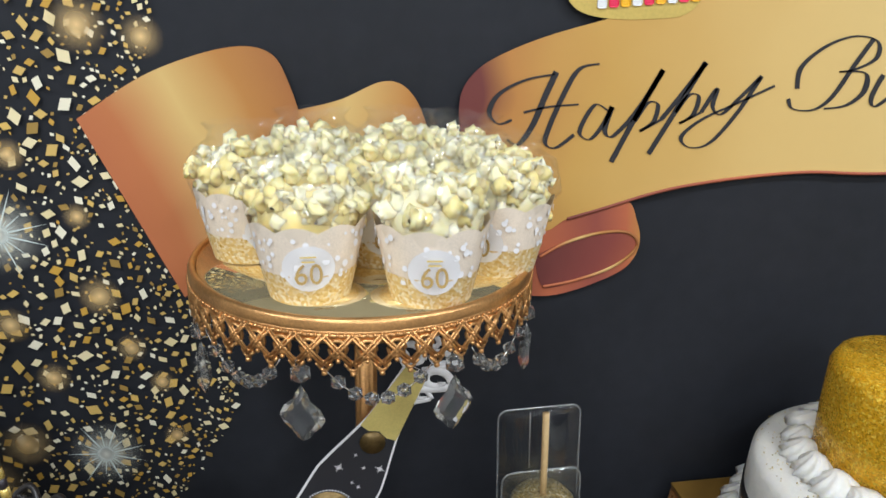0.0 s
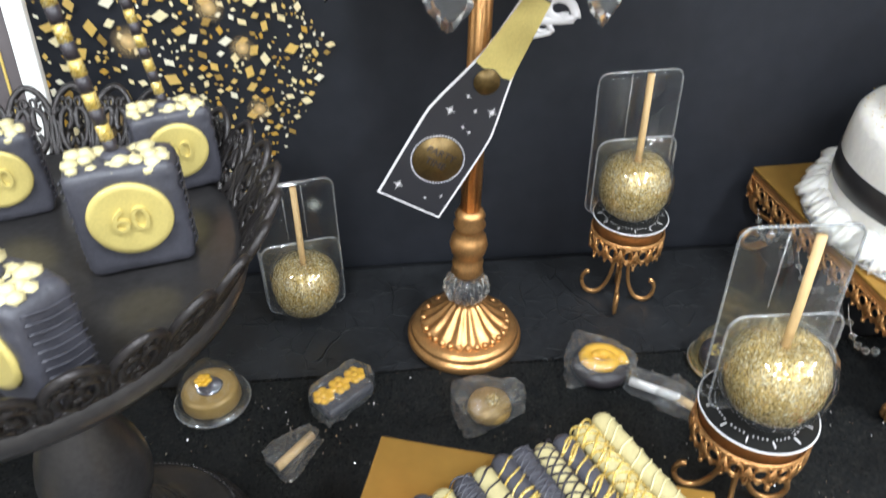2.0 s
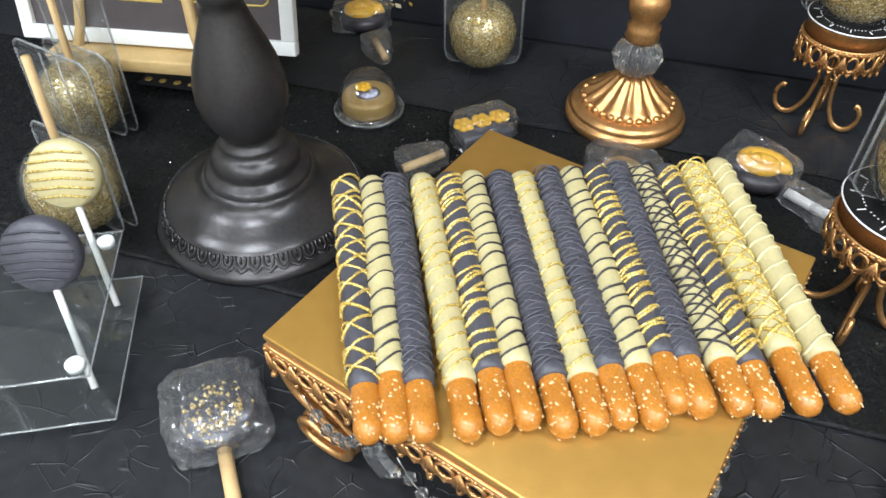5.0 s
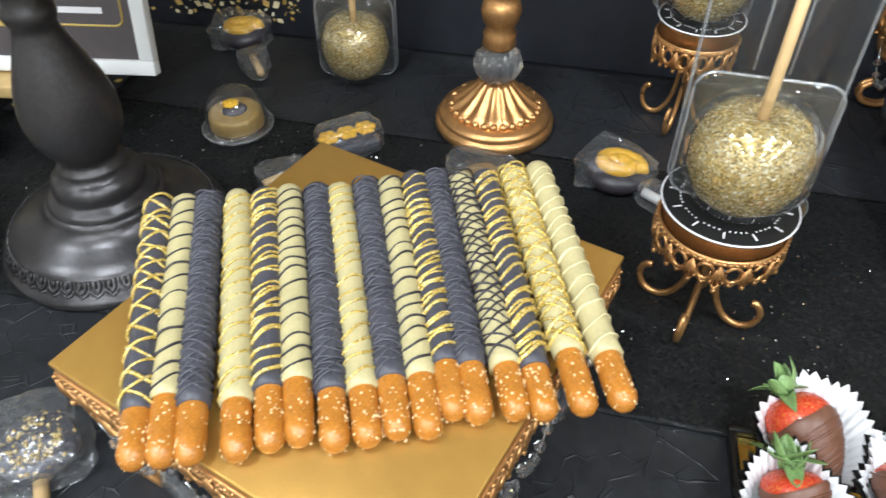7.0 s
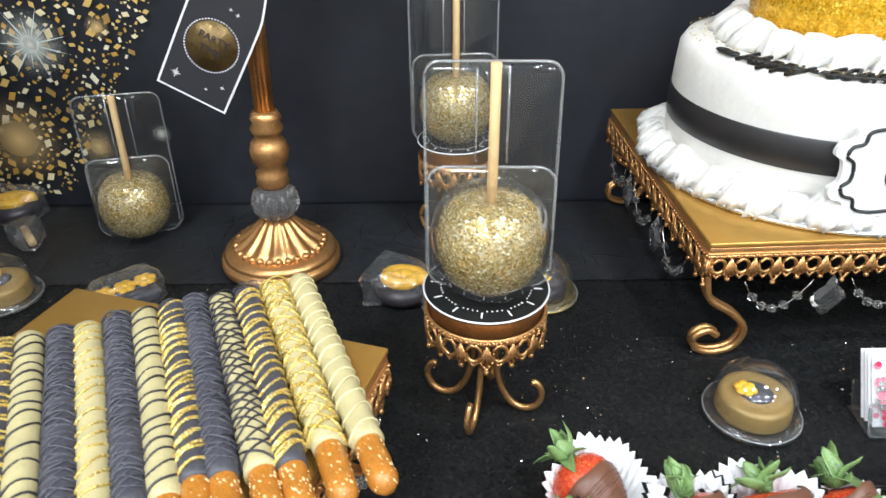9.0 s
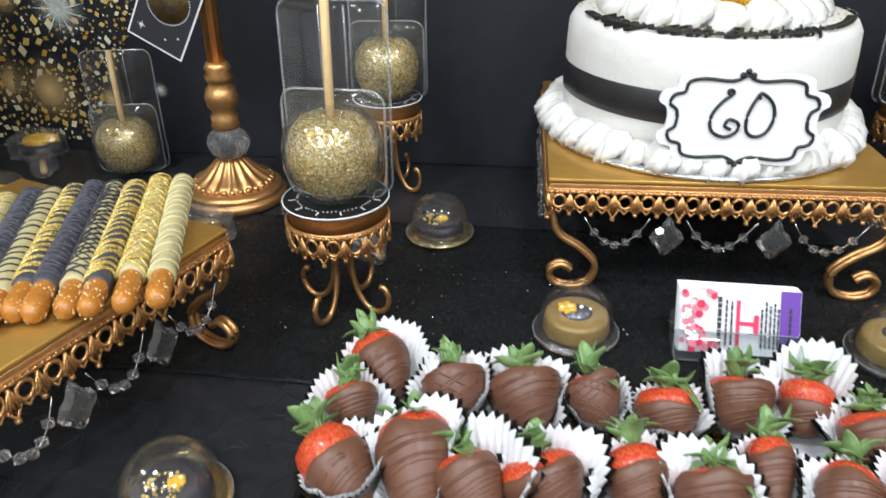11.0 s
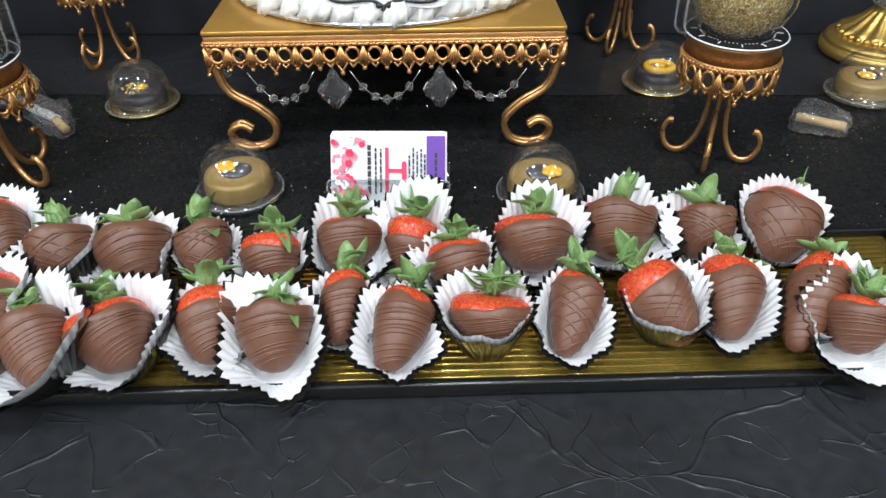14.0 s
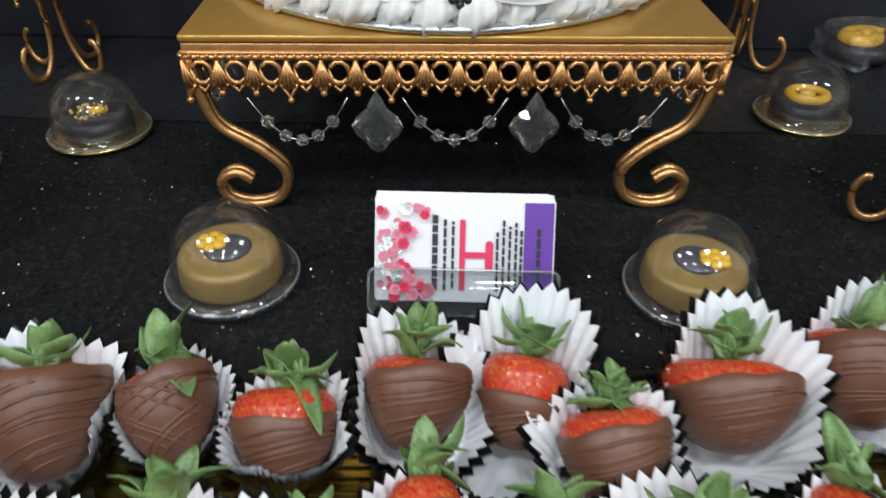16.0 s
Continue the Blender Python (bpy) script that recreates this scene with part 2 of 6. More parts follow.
for m_, w_ in ((POPCORN, 0.55), (ICING, 0.25)):
    b_ = m_.node_tree.nodes["Principled BSDF"]
    b_.inputs["Subsurface Weight"].default_value = w_
    b_.inputs["Subsurface Radius"].default_value = (0.006, 0.005, 0.003)
    b_.inputs["Subsurface Scale"].default_value = 1.0
PURPLE = mat("purple_print", (0.13, 0.035, 0.33), 0.5, 0, 0.05)
PINK = mat("pink_print", (0.80, 0.25, 0.33), 0.5, 0, 0.2, 200)
RED_PRINT = mat("red_print", (0.75, 0.03, 0.10), 0.5, 0, 0.05)
CLOCK = mat("black_printed_disc", (0.012, 0.012, 0.012), 0.35, 0, 0.1, spec=0.2)
INK = mat("black_ink", (0.02, 0.02, 0.025), 0.5, 0, 0.05)
SIGN_DARK = mat("sign_grey_brown_print", (0.075, 0.062, 0.065), 0.4, 0, 0.1, 8)
GOLD_INK = mat("gold_ink", (0.62, 0.45, 0.12), 0.4, 0.1, 0.1)
WHITE_FRAME = mat("white_painted_frame", (0.82, 0.82, 0.80), 0.45, 0, 0.03)
PINE = mat("light_pine", (0.62, 0.42, 0.18), 0.55, 0, 0.12, 60)
WALL = mat("cream_wall_paint", (0.55, 0.52, 0.47), 0.8, 0, 0.05, 3)
CEILING = mat("white_ceiling_paint", (0.7, 0.7, 0.68), 0.85, 0, 0.04, 3)
FLOOR = mat("grey_floor", (0.25, 0.23, 0.21), 0.5, 0, 0.15, 5)
CONFETTI = island_mat("printed_confetti", [(0.66, 0.44, 0.13), (0.84, 0.72, 0.44), (0.58, 0.33, 0.05), (0.86, 0.80, 0.62), (0.70, 0.46, 0.12), (0.80, 0.66, 0.36), (0.36, 0.22, 0.05)], 0.6)
HALO = halo_mat("printed_gold_halo", (0.85, 0.58, 0.26))
STAR = mat("printed_pale_star", (0.66, 0.74, 0.72), 0.6, 0, 0.1)
HALO_PALE = halo_mat("printed_pale_halo", (0.80, 0.80, 0.72))
CUP_PRINT = flake_mat("printed_glitter_band", [(0.70, 0.48, 0.16), (0.85, 0.75, 0.55), (0.62, 0.38, 0.10), (0.80, 0.60, 0.28)], 500, 0.45, 0.1, 0.1)
CUP_PALE = mat("pale_blush_print", (0.84, 0.72, 0.60), 0.6, 0, 0.12, 90)
CUP_INK = mat("soft_gold_ink", (0.40, 0.26, 0.085), 0.45, 0.1, 0.1)

# ---------- mesh helpers ----------


def empty(name, m=None, label="", category="", group=""):
    ob = new(name)
    if m is not None:
        ob.matrix_world = m
    return tagged(ob, label, category, group)


def part(name, bm, material, parent=None, label="", smooth=True, m=None):
    me = bpy.data.meshes.new(name)
    bmesh.ops.recalc_face_normals(bm, faces=bm.faces)
    bm.to_mesh(me)
    bm.free()
    me.materials.append(material)
    if smooth:
        me.shade_smooth()
    ob = new(name, me)
    if parent is not None:
        ob.parent = parent
    if m is not None:
        ob.matrix_basis = m
    if label:
        ob["label"] = label
    return ob


def lathe(profile, seg=32, bm=None, at=(0, 0, 0), flute=0, depth=0.0):
    """A turned form from (radius, height) pairs; flute: waves round it where the third value is 1."""
    bm = bm or bmesh.new()
    rings = []
    for row in profile:
        r, z = row[0], row[1]
        k = row[2] if len(row) > 2 else 0
        if r < 1e-6:
            rings.append([bm.verts.new((at[0], at[1], at[2] + z))])
        else:
            ring = []
            for i in range(seg):
                a = 2 * math.pi * i / seg
                q = r * (1 + k * depth * math.cos(flute * a))
                ring.append(bm.verts.new((at[0] + q * math.cos(a), at[1] + q * math.sin(a), at[2] + z)))
            rings.append(ring)
    for a, b in zip(rings, rings[1:]):
        for i in range(seg):
            j = (i + 1) % seg
            if len(a) == 1 and len(b) == 1:
                continue
            if len(a) == 1:
                bm.faces.new((a[0], b[i], b[j]))
            elif len(b) == 1:
                bm.faces.new((a[i], a[j], b[0]))
            else:
                bm.faces.new((a[i], a[j], b[j], b[i]))
    return bm


def tube(pts, r, seg=8, bm=None, closed=False, taper=None):
    bm = bm or bmesh.new()
    pts = [Vector(p) for p in pts]
    n, rings = len(pts), []
    up = Vector((0.02, 0.03, 1)).normalized()
    for i, p in enumerate(pts):
        a, b = (pts[i - 1], pts[(i + 1) % n]) if closed else (pts[max(0, i - 1)], pts[min(n - 1, i + 1)])
        d = (b - a).normalized()
        s = d.cross(up)
        if s.length < 0.05:
            s = d.cross(Vector((1, 0, 0)))
        s.normalize()
        u = s.cross(d)
        q = r * (taper[i] if taper else 1)
        rings.append([bm.verts.new(p + (s * math.cos(2 * math.pi * k / seg) + u * math.sin(2 * math.pi * k / seg)) * q) for k in range(seg)])
    for i in range(n if closed else n - 1):
        a, b = rings[i], rings[(i + 1) % n]
        for k in range(seg):
            bm.faces.new((a[k], a[(k + 1) % seg], b[(k + 1) % seg], b[k]))
    if not closed:
        bm.faces.new(rings[0])
        bm.faces.new(rings[-1])
    return bm


def smooth_line(pts, steps=6):
    """A soft curve through the points."""
    pts = [Vector(p) for p in pts]
    out = []
    for i in range(len(pts) - 1):
        a, b, c, d = pts[max(0, i - 1)], pts[i], pts[i + 1], pts[min(len(pts) - 1, i + 2)]
        for k in range(steps):
            t = k / steps
            out.append(0.5 * (2 * b + (c - a) * t + (2 * a - 5 * b + 4 * c - d) * t * t + (3 * b - a - 3 * c + d) * t ** 3))
    return out + [pts[-1]]


def box(sx, sy, sz, bevel=0.0, bm=None, at=(0, 0, 0), seg=2):
    """A block with rounded edges; at is the middle of its underside."""
    b = bmesh.new()
    bmesh.ops.create_cube(b, size=1, matrix=Matrix.Translation((at[0], at[1], at[2] + sz / 2)) @ Matrix.Diagonal((sx, sy, sz, 1)))
    if bevel:
        bmesh.ops.bevel(b, geom=b.edges[:], offset=bevel, segments=seg, affect="EDGES", profile=0.5)
    return merge(bm, b)


def merge(bm, other):
    if bm is None:
        return other
    me = bpy.data.meshes.new("t")
    other.to_mesh(me)
    other.free()
    bm.from_mesh(me)
    bpy.data.meshes.remove(me)
    return bm


def blob(r, sub=2, bm=None, m=None):
    b = bmesh.new()
    bmesh.ops.create_icosphere(b, subdivisions=sub, radius=r, matrix=m or Matrix.Identity(4))
    return merge(bm, b)


def outline_plate(pts, thick, bm=None):
    """A flat plate in x and z with the given outline, its back at y = 0."""
    b = bmesh.new()
    f = b.faces.new([b.verts.new((p[0], 0, p[1])) for p in pts])
    b.normal_update()
    if f.normal.y > 0:
        f.normal_flip()
    g = bmesh.ops.extrude_face_region(b, geom=[f])
    bmesh.ops.translate(b, vec=(0, -thick, 0), verts=[v for v in g["geom"] if isinstance(v, bmesh.types.BMVert)])
    bmesh.ops.triangulate(b, faces=b.faces[:])
    return merge(bm, b)


def rounded_rect(w, h, r, x0=0.0, z0=0.0, seg=5):
    out = []
    for cx, cz, a0 in ((w / 2 - r, h - r, 0), (-w / 2 + r, h - r, 90), (-w / 2 + r, r, 180), (w / 2 - r, r, 270)):
        for k in range(seg + 1):
            a = radians(a0 + 90 * k / seg)
            out.append((x0 + cx + r * math.cos(a), z0 + cz + r * math.sin(a)))
    return out


def letters(text, size, material, parent, m, thick=0.0004, shear=0.0, name="lettering"):
    cu = bpy.data.curves.new(name, "FONT")
    cu.body, cu.size, cu.extrude, cu.shear = text, size, thick, shear
    cu.align_x, cu.align_y = "CENTER", "CENTER"
    cu.resolution_u = 3
    tmp = bpy.data.objects.new("t", cu)
    scene.collection.objects.link(tmp)
    me = bpy.data.meshes.new_from_object(tmp.evaluated_get(bpy.context.evaluated_depsgraph_get()))
    bpy.data.objects.remove(tmp)
    me.name = name
    me.materials.clear()
    me.materials.append(material)
    ob = new(name, me)
    ob.parent = parent
    ob.matrix_basis = m
    return ob


# ---------- the room ----------
def slab(name, sx, sy, sz, at, material, label, category):
    return tagged(part(name, box(sx, sy, sz, 0, None, at), material, smooth=False), label, category, kind="structure")


slab("floor", 5.2, 4.6, 0.1, (0.5, -1.0, -0.85), FLOOR, "plain grey floor under the dessert table", "floor")
slab("ceiling", 5.2, 4.6, 0.1, (0.5, -1.0, CEIL), CEILING, "plain white ceiling over the dessert table", "ceiling")
slab("wall_north", 5.2, 0.1, 2.5, (0.5, 1.25, -0.75), WALL, "plain cream wall behind the printed backdrop", "wall")
# south and side walls are unseen, added pale for glossy things to reflect
slab("wall_south", 5.2, 0.1, 2.5, (0.5, -3.25, -0.75), WALL, "plain unseen cream wall added across the room for reflections", "wall")
slab("wall_west", 0.1, 4.4, 2.5, (-2.05, -1.0, -0.75), WALL, "plain unseen cream side wall added for reflections", "wall")
slab("wall_east", 0.1, 4.4, 2.5, (3.05, -1.0, -0.75), WALL, "plain unseen cream side wall added for reflections", "wall")

# ---------- table and cloths ----------
TX0, TX1, TY0, TY1 = -1.2, 1.9, 0.02, 0.94


def cloth_height(x, y):
    """Soft creases of the film, strongest along the front."""
    k = 0.25 + 0.75 * max(0.0, min(1.0, (0.52 - y) / 0.12))
    p = Vector((x * 9, y * 9, 0.3))
    a = abs(noise.noise(p + Vector((noise.noise(p * 0.7), noise.noise(p * 0.7 + Vector((5, 0, 0))), 0)) * 1.5))
    b = abs(noise.noise(p * 2.7 + Vector((3, 1, 0))))
    return k * (0.0004 * (1 - min(1, a * 5.0)) + 0.0003 * (1 - min(1, b * 5)))


def sheet(x0, x1, y0, y1, nx, ny, fn, thick):
    bm = bmesh.new()
    grid = [[bm.verts.new((x0 + (x1 - x0) * i / nx, y0 + (y1 - y0) * j / ny, 0)) for i in range(nx + 1)] for j in range(ny + 1)]
    for row in grid:
        for v in row:
            v.co.z = fn(v.co.x, v.co.y)
    for j in range(ny):
        for i in range(nx):
            bm.faces.new((grid[j][i], grid[j][i + 1], grid[j + 1][i + 1], grid[j + 1][i]))
    edge = [e for e in bm.edges if e.is_boundary]
    g = bmesh.ops.extrude_edge_only(bm, edges=edge)
    bmesh.ops.translate(bm, vec=(0, 0, -thick), verts=[v for v in g["geom"] if isinstance(v, bmesh.types.BMVert)])
    return bm


table = empty("table", pose(0.35, 0.48, -0.75), "long folding table under a black cloth", "table")
part("tabletop", box(3.06, 0.88, 0.03, 0.004, None, (0, 0, 0.712)), WALL, table)
for sx in (-1.4, 1.4):
    for sy in (-0.38, 0.38):
        part("leg", box(0.04, 0.04, 0.712, 0.004, None, (sx, sy, 0)), BLACK_METAL, table)
cloth = part("tablecloth", sheet(TX0, TX1, TY0, TY1, 320, 100, cloth_height, 0.72), CLOTH)
tagged(cloth, "creased black plastic film tablecloth hanging to the floor", "tablecloth")



def crease_film(material):
    """Sharp straight fold lines of thin film: cell edges at three sizes, bent a little."""
    n, l = material.node_tree.nodes, material.node_tree.links
    b = n["Principled BSDF"]
    co, bend, mul, add = (n.new(k) for k in ("ShaderNodeTexCoord", "ShaderNodeTexNoise", "ShaderNodeVectorMath", "ShaderNodeVectorMath"))
    bend.inputs["Scale"].default_value, bend.inputs["Detail"].default_value = 9.0, 3.0
    mul.operation, mul.inputs[1].default_value = "MULTIPLY", (0.05, 0.05, 0.0)
    add.operation = "ADD"
    l.new(co.outputs["Object"], bend.inputs["Vector"])
    l.new(bend.outputs["Color"], mul.inputs[0])
    l.new(co.outputs["Object"], add.inputs[0])
    l.new(mul.outputs[0], add.inputs[1])
    prev = None
    for scale, squash, width, dist, strength in ((9.0, (1, 1.7, 1), 0.012, 0.0018, 0.6), (21.0, (1.5, 1, 1), 0.022, 0.0014, 0.65), (46.0, (1, 1.3, 1), 0.04, 0.0008, 0.6)):
        sq, vo, mr, bp, gate, cut, fac = (n.new(k) for k in ("ShaderNodeVectorMath", "ShaderNodeTexVoronoi", "ShaderNodeMapRange", "ShaderNodeBump", "ShaderNodeTexNoise", "ShaderNodeMapRange", "ShaderNodeMath"))
        sq.operation, sq.inputs[1].default_value = "MULTIPLY", squash
        vo.feature = "DISTANCE_TO_EDGE"
        vo.inputs["Scale"].default_value = scale
        mr.inputs["From Max"].default_value, mr.inputs["To Min"].default_value, mr.inputs["To Max"].default_value = width, 1.0, 0.0
        gate.inputs["Scale"].default_value = scale * 0.8
        cut.inputs["From Min"].default_value, cut.inputs["From Max"].default_value = 0.50, 0.60
        fac.operation = "MULTIPLY"
        bp.inputs["Distance"].default_value, bp.inputs["Strength"].default_value = dist, strength
        l.new(add.outputs[0], sq.inputs[0])
        l.new(sq.outputs[0], vo.inputs["Vector"])
        l.new(co.outputs["Object"], gate.inputs["Vector"])
        l.new(gate.outputs["Fac"], cut.inputs["Value"])
        l.new(vo.outputs["Distance"], mr.inputs["Value"])
        l.new(mr.outputs[0], fac.inputs[0])
        l.new(cut.outputs[0], fac.inputs[1])
        l.new(fac.outputs[0], bp.inputs["Height"])
        if prev:
            l.new(prev.outputs["Normal"], bp.inputs["Normal"])
        prev = bp
    l.new(prev.outputs["Normal"], b.inputs["Normal"])


crease_film(CLOTH)

RUNNER = flake_mat("black_glitter_runner", [(0.008, 0.009, 0.010), (0.013, 0.013, 0.013), (0.006, 0.007, 0.008), (0.022, 0.022, 0.020)], 520, 0.40, 0.0, 0.40)
RUNNER.node_tree.nodes["Principled BSDF"].inputs["Specular IOR Level"].default_value = 0.10


def runner_height(x, y):
    p = Vector((x * 30, y * 30, 2))
    return 0.0032 + 0.0010 * noise.noise(p) + 0.0008 * noise.noise(p * 2.7)


runner = part("table_runner", sheet(-1.15, 1.85, 0.488, 0.762, 500, 60, runner_height, 0.002), RUNNER)
tagged(runner, "black glitter table runner laid along the table", "table runner")

fb, rf = bmesh.new(), random.Random(21)
SPOTS = [(-0.02, 0.735, 0.06), (0.06, 0.70, 0.05), (0.47, 0.66, 0.06), (0.42, 0.72, 0.05), (0.98, 0.70, 0.05), (1.06, 0.66, 0.05), (0.84, 0.56, 0.05), (0.60, 0.58, 0.05), (0.70, 0.60, 0.08), (-0.15, 0.70, 0.06), (0.45, 0.60, 0.08)]
for k in range(1100):
    cx, cy, cr = SPOTS[k % len(SPOTS)] if k % 2 else (rf.uniform(-0.3, 1.3), rf.uniform(0.5, 0.75), 0.02)
    p = Vector((cx + rf.gauss(0, cr * 0.6), cy + rf.gauss(0, cr * 0.4), 0.0052))
    if not 0.49 < p.y < 0.76:
        continue
    e = Euler((rf.gauss(0, 0.35), rf.gauss(0, 0.35), rf.uniform(0, 6))).to_matrix()
    s = rf.uniform(0.0004, 0.0009) * (1 if k % 2 else 0.6)
    fb.faces.new([fb.verts.new(p + e @ Vector((i * s, j * s, 0))) for i, j in ((-1, -1), (1, -1), (1, 1), (-1, 1))])
flakes = part("glitter", fb, SILVER, runner, "loose silver glitter flakes", smooth=False)
flakes["kind"] = "stuff"

# ---------- backdrop and its print ----------
BY = 0.955


bd = bmesh.new()
gx, gz = 90, 40
gr = [[bd.verts.new((-1.5 + 3.8 * i / gx, BY + 0.0025 * noise.noise(Vector((i * 0.35, j * 0.06, 4))) + 0.0015, -0.72 + 2.2 * j / gz)) for i in range(gx + 1)] for j in range(gz + 1)]
for j in range(gz):
    for i in range(gx):
        bd.faces.new((gr[j][i], gr[j][i + 1], gr[j + 1][i + 1], gr[j + 1][i]))
ge = bmesh.ops.extrude_face_region(bd, geom=bd.faces[:])
bmesh.ops.translate(bd, vec=(0, 0.01, 0), verts=[v for v in ge["geom"] if isinstance(v, bmesh.types.BMVert)])
backdrop = tagged(part("backdrop", bd, DROP), "black party backdrop printed with gold confetti and a ribbon banner", "backdrop", kind="structure")


def printed(name, pts, material, y, label=""):
    return part(name, outline_plate(pts, 0.0006), material, backdrop, label, smooth=False, m=pose(0, y, PRINT_UP))


def flat_line(pts):
    return [(p.x, p.z) for p in smooth_line([(a, 0, b) for a, b in pts], 8)]


COPPER, PALE, CORAL, WINE, BRONZE = (0.50, 0.22, 0.055), (0.70, 0.47, 0.17), (0.48, 0.125, 0.055), (0.16, 0.035, 0.03), (0.36, 0.13, 0.04)
RB1 = ramp_mat("ribbon_tail_print", [(0.0, CORAL), (0.38, (0.52, 0.17, 0.06)), (0.62, PALE), (0.8, COPPER), (1.0, BRONZE)], (0.75, 0, 0.35))
RB2 = ramp_mat("ribbon_fold_print", [(0.0, COPPER), (0.35, PALE), (0.75, COPPER), (1.0, WINE)], (1, 0, 0))
RB3 = ramp_mat("ribbon_banner_print", [(0.0, WINE), (0.06, COPPER), (0.2, (0.58, 0.33, 0.08)), (0.5, PALE), (1.0, (0.74, 0.56, 0.24))], (1, 0, 0))
RB4 = ramp_mat("ribbon_loop_print", [(0.0, WINE), (0.35, CORAL), (0.7, (0.30, 0.07, 0.05)), (0.9, CORAL), (1.0, COPPER)], (1, 0, 0))
RB5 = ramp_mat("ribbon_loop_inner_print", [(0.0, WINE), (0.5, (0.24, 0.05, 0.04)), (1.0, (0.44, 0.11, 0.05))], (1, 0, -0.3))
YR, PRINT_UP = BY - 0.0045, 0.009
printed("ribbon_tail", flat_line([(-0.035, 0.531), (0.03, 0.57), (0.099, 0.592), (0.139, 0.588), (0.156, 0.556), (0.168, 0.505), (0.175, 0.46)]) + [(0.11, 0.40), (0.039, 0.354)], RB1, YR, "coral and copper ribbon tail")
printed("ribbon_fold", flat_line([(0.161, 0.537), (0.2, 0.546), (0.235, 0.561), (0.255, 0.56), (0.27, 0.545), (0.281, 0.517), (0.295, 0.46)]) + [(0.17, 0.46)], RB2, YR - 0.0004, "copper ribbon fold")
printed("ribbon_loop", flat_line([(0.36, 0.42), (0.421, 0.435), (0.479, 0.443), (0.495, 0.42), (0.5, 0.396), (0.492, 0.375), (0.473, 0.361), (0.43, 0.345), (0.395, 0.341), (0.35, 0.35)]), RB4, YR, "coral ribbon loop")
printed("ribbon_loop_inside", flat_line([(0.39, 0.385), (0.42, 0.4), (0.46, 0.41), (0.494, 0.401), (0.488, 0.38), (0.465, 0.366), (0.43, 0.355), (0.40, 0.352), (0.39, 0.385)]), RB5, YR - 0.0008, "dark inside of the ribbon loop")
printed("ribbon_banner", flat_line([(0.33, 0.47), (0.313, 0.51), (0.311, 0.546), (0.322, 0.567), (0.342, 0.582), (0.38, 0.598), (0.432, 0.613), (0.546, 0.640), (0.75, 0.675), (1.0, 0.69)]) + flat_line([(1.0, 0.47), (0.761, 0.465), (0.656, 0.468), (0.537, 0.456), (0.45, 0.433), (0.421, 0.425), (0.39, 0.415), (0.33, 0.47)]), RB3, YR - 0.0012, "pale gold ribbon banner")
part("loop_edge", tube([(x, 0, z) for x, z in flat_line([(0.40, 0.352), (0.43, 0.357), (0.465, 0.368), (0.488, 0.382), (0.497, 0.397), (0.485, 0.409), (0.455, 0.409), (0.42, 0.399), (0.395, 0.385)])], 0.0016, 6), RB1, backdrop, "coral edge of the ribbon loop", m=pose(0, YR - 0.0016, PRINT_UP))
part("banner_edge", tube([(x, 0, z) for x, z in flat_line([(0.421, 0.425), (0.45, 0.433), (0.537, 0.456), (0.656, 0.468), (0.761, 0.465), (1.0, 0.47)])], 0.0018, 6), RB4, backdrop, "coral edge of the banner", m=pose(0, YR - 0.0014, PRINT_UP))


def script(strokes, width, name):
    """A letter drawn with a broad pen: thick on down strokes, thin on up strokes. Units of the banner's lettering, down positive."""
    bm = bmesh.new()
    for st in strokes:
        pts = smooth_line([(a, 0, -b) for a, b in st], 7)
        left, right = [], []
        for i, p in enumerate(pts):
            d = (pts[min(i + 1, len(pts) - 1)] - pts[max(i - 1, 0)]).normalized()
            w = width * (0.22 + 0.78 * abs(d.x * 0.25 + d.z) ** 2.2 * (1 if len(st) < 6 else 0.8))
            s = Vector((-d.z, 0, d.x)) * w
            left.append(p + s)
            right.append(p - s)
        vs = [[bm.verts.new((0.441 + 0.0005657 * (q.x - 1053) + 0.0000358 * (-q.z - 108), 0, 0.577 - 0.0000058 * (q.x - 1053) - 0.000539 * (-q.z - 108))) for q in side] for side in (left, right)]
        for i in range(len(pts) - 1):
            bm.faces.new((vs[0][i], vs[0][i + 1], vs[1][i + 1], vs[1][i]))
    bm.normal_update()
    ex = bmesh.ops.extrude_face_region(bm, geom=bm.faces[:])
    bmesh.ops.translate(bm, vec=(0, -0.0004, 0), verts=[v for v in ex["geom"] if isinstance(v, bmesh.types.BMVert)])
    return part(name, bm, INK, backdrop, "black script lettering", smooth=False, m=pose(0, YR - 0.0024, PRINT_UP))


script([[(905, 205), (882, 212), (867, 192), (885, 160), (930, 136), (980, 126)], [(982, 122), (962, 165), (940, 215), (915, 248), (895, 240)], [(1055, 108), (1020, 118), (992, 165), (966, 225), (962, 248), (980, 255), (1012, 232)], [(925, 192), (970, 182), (1020, 178)]], 5.0, "letter_h")
script([[(1072, 190), (1050, 178), (1030, 205), (1022, 230), (1040, 240), (1062, 215), (1078, 182)], [(1078, 182), (1066, 222), (1078, 236), (1108, 208)]], 4.5, "letter_a")
script([[(1108, 208), (1135, 170), (1165, 118)], [(1165, 118), (1120, 200), (1078, 282)], [(1118, 208), (1140, 176), (1158, 178), (1152, 208), (1128, 226), (1165, 205)]], 4.5, "letter_p")
script([[(1165, 205), (1200, 160), (1240, 105)], [(1238, 105), (1190, 190), (1145, 268)], [(1190, 192), (1212, 162), (1230, 164), (1222, 196), (1198, 212), (1236, 192)]], 4.5, "letter_p")
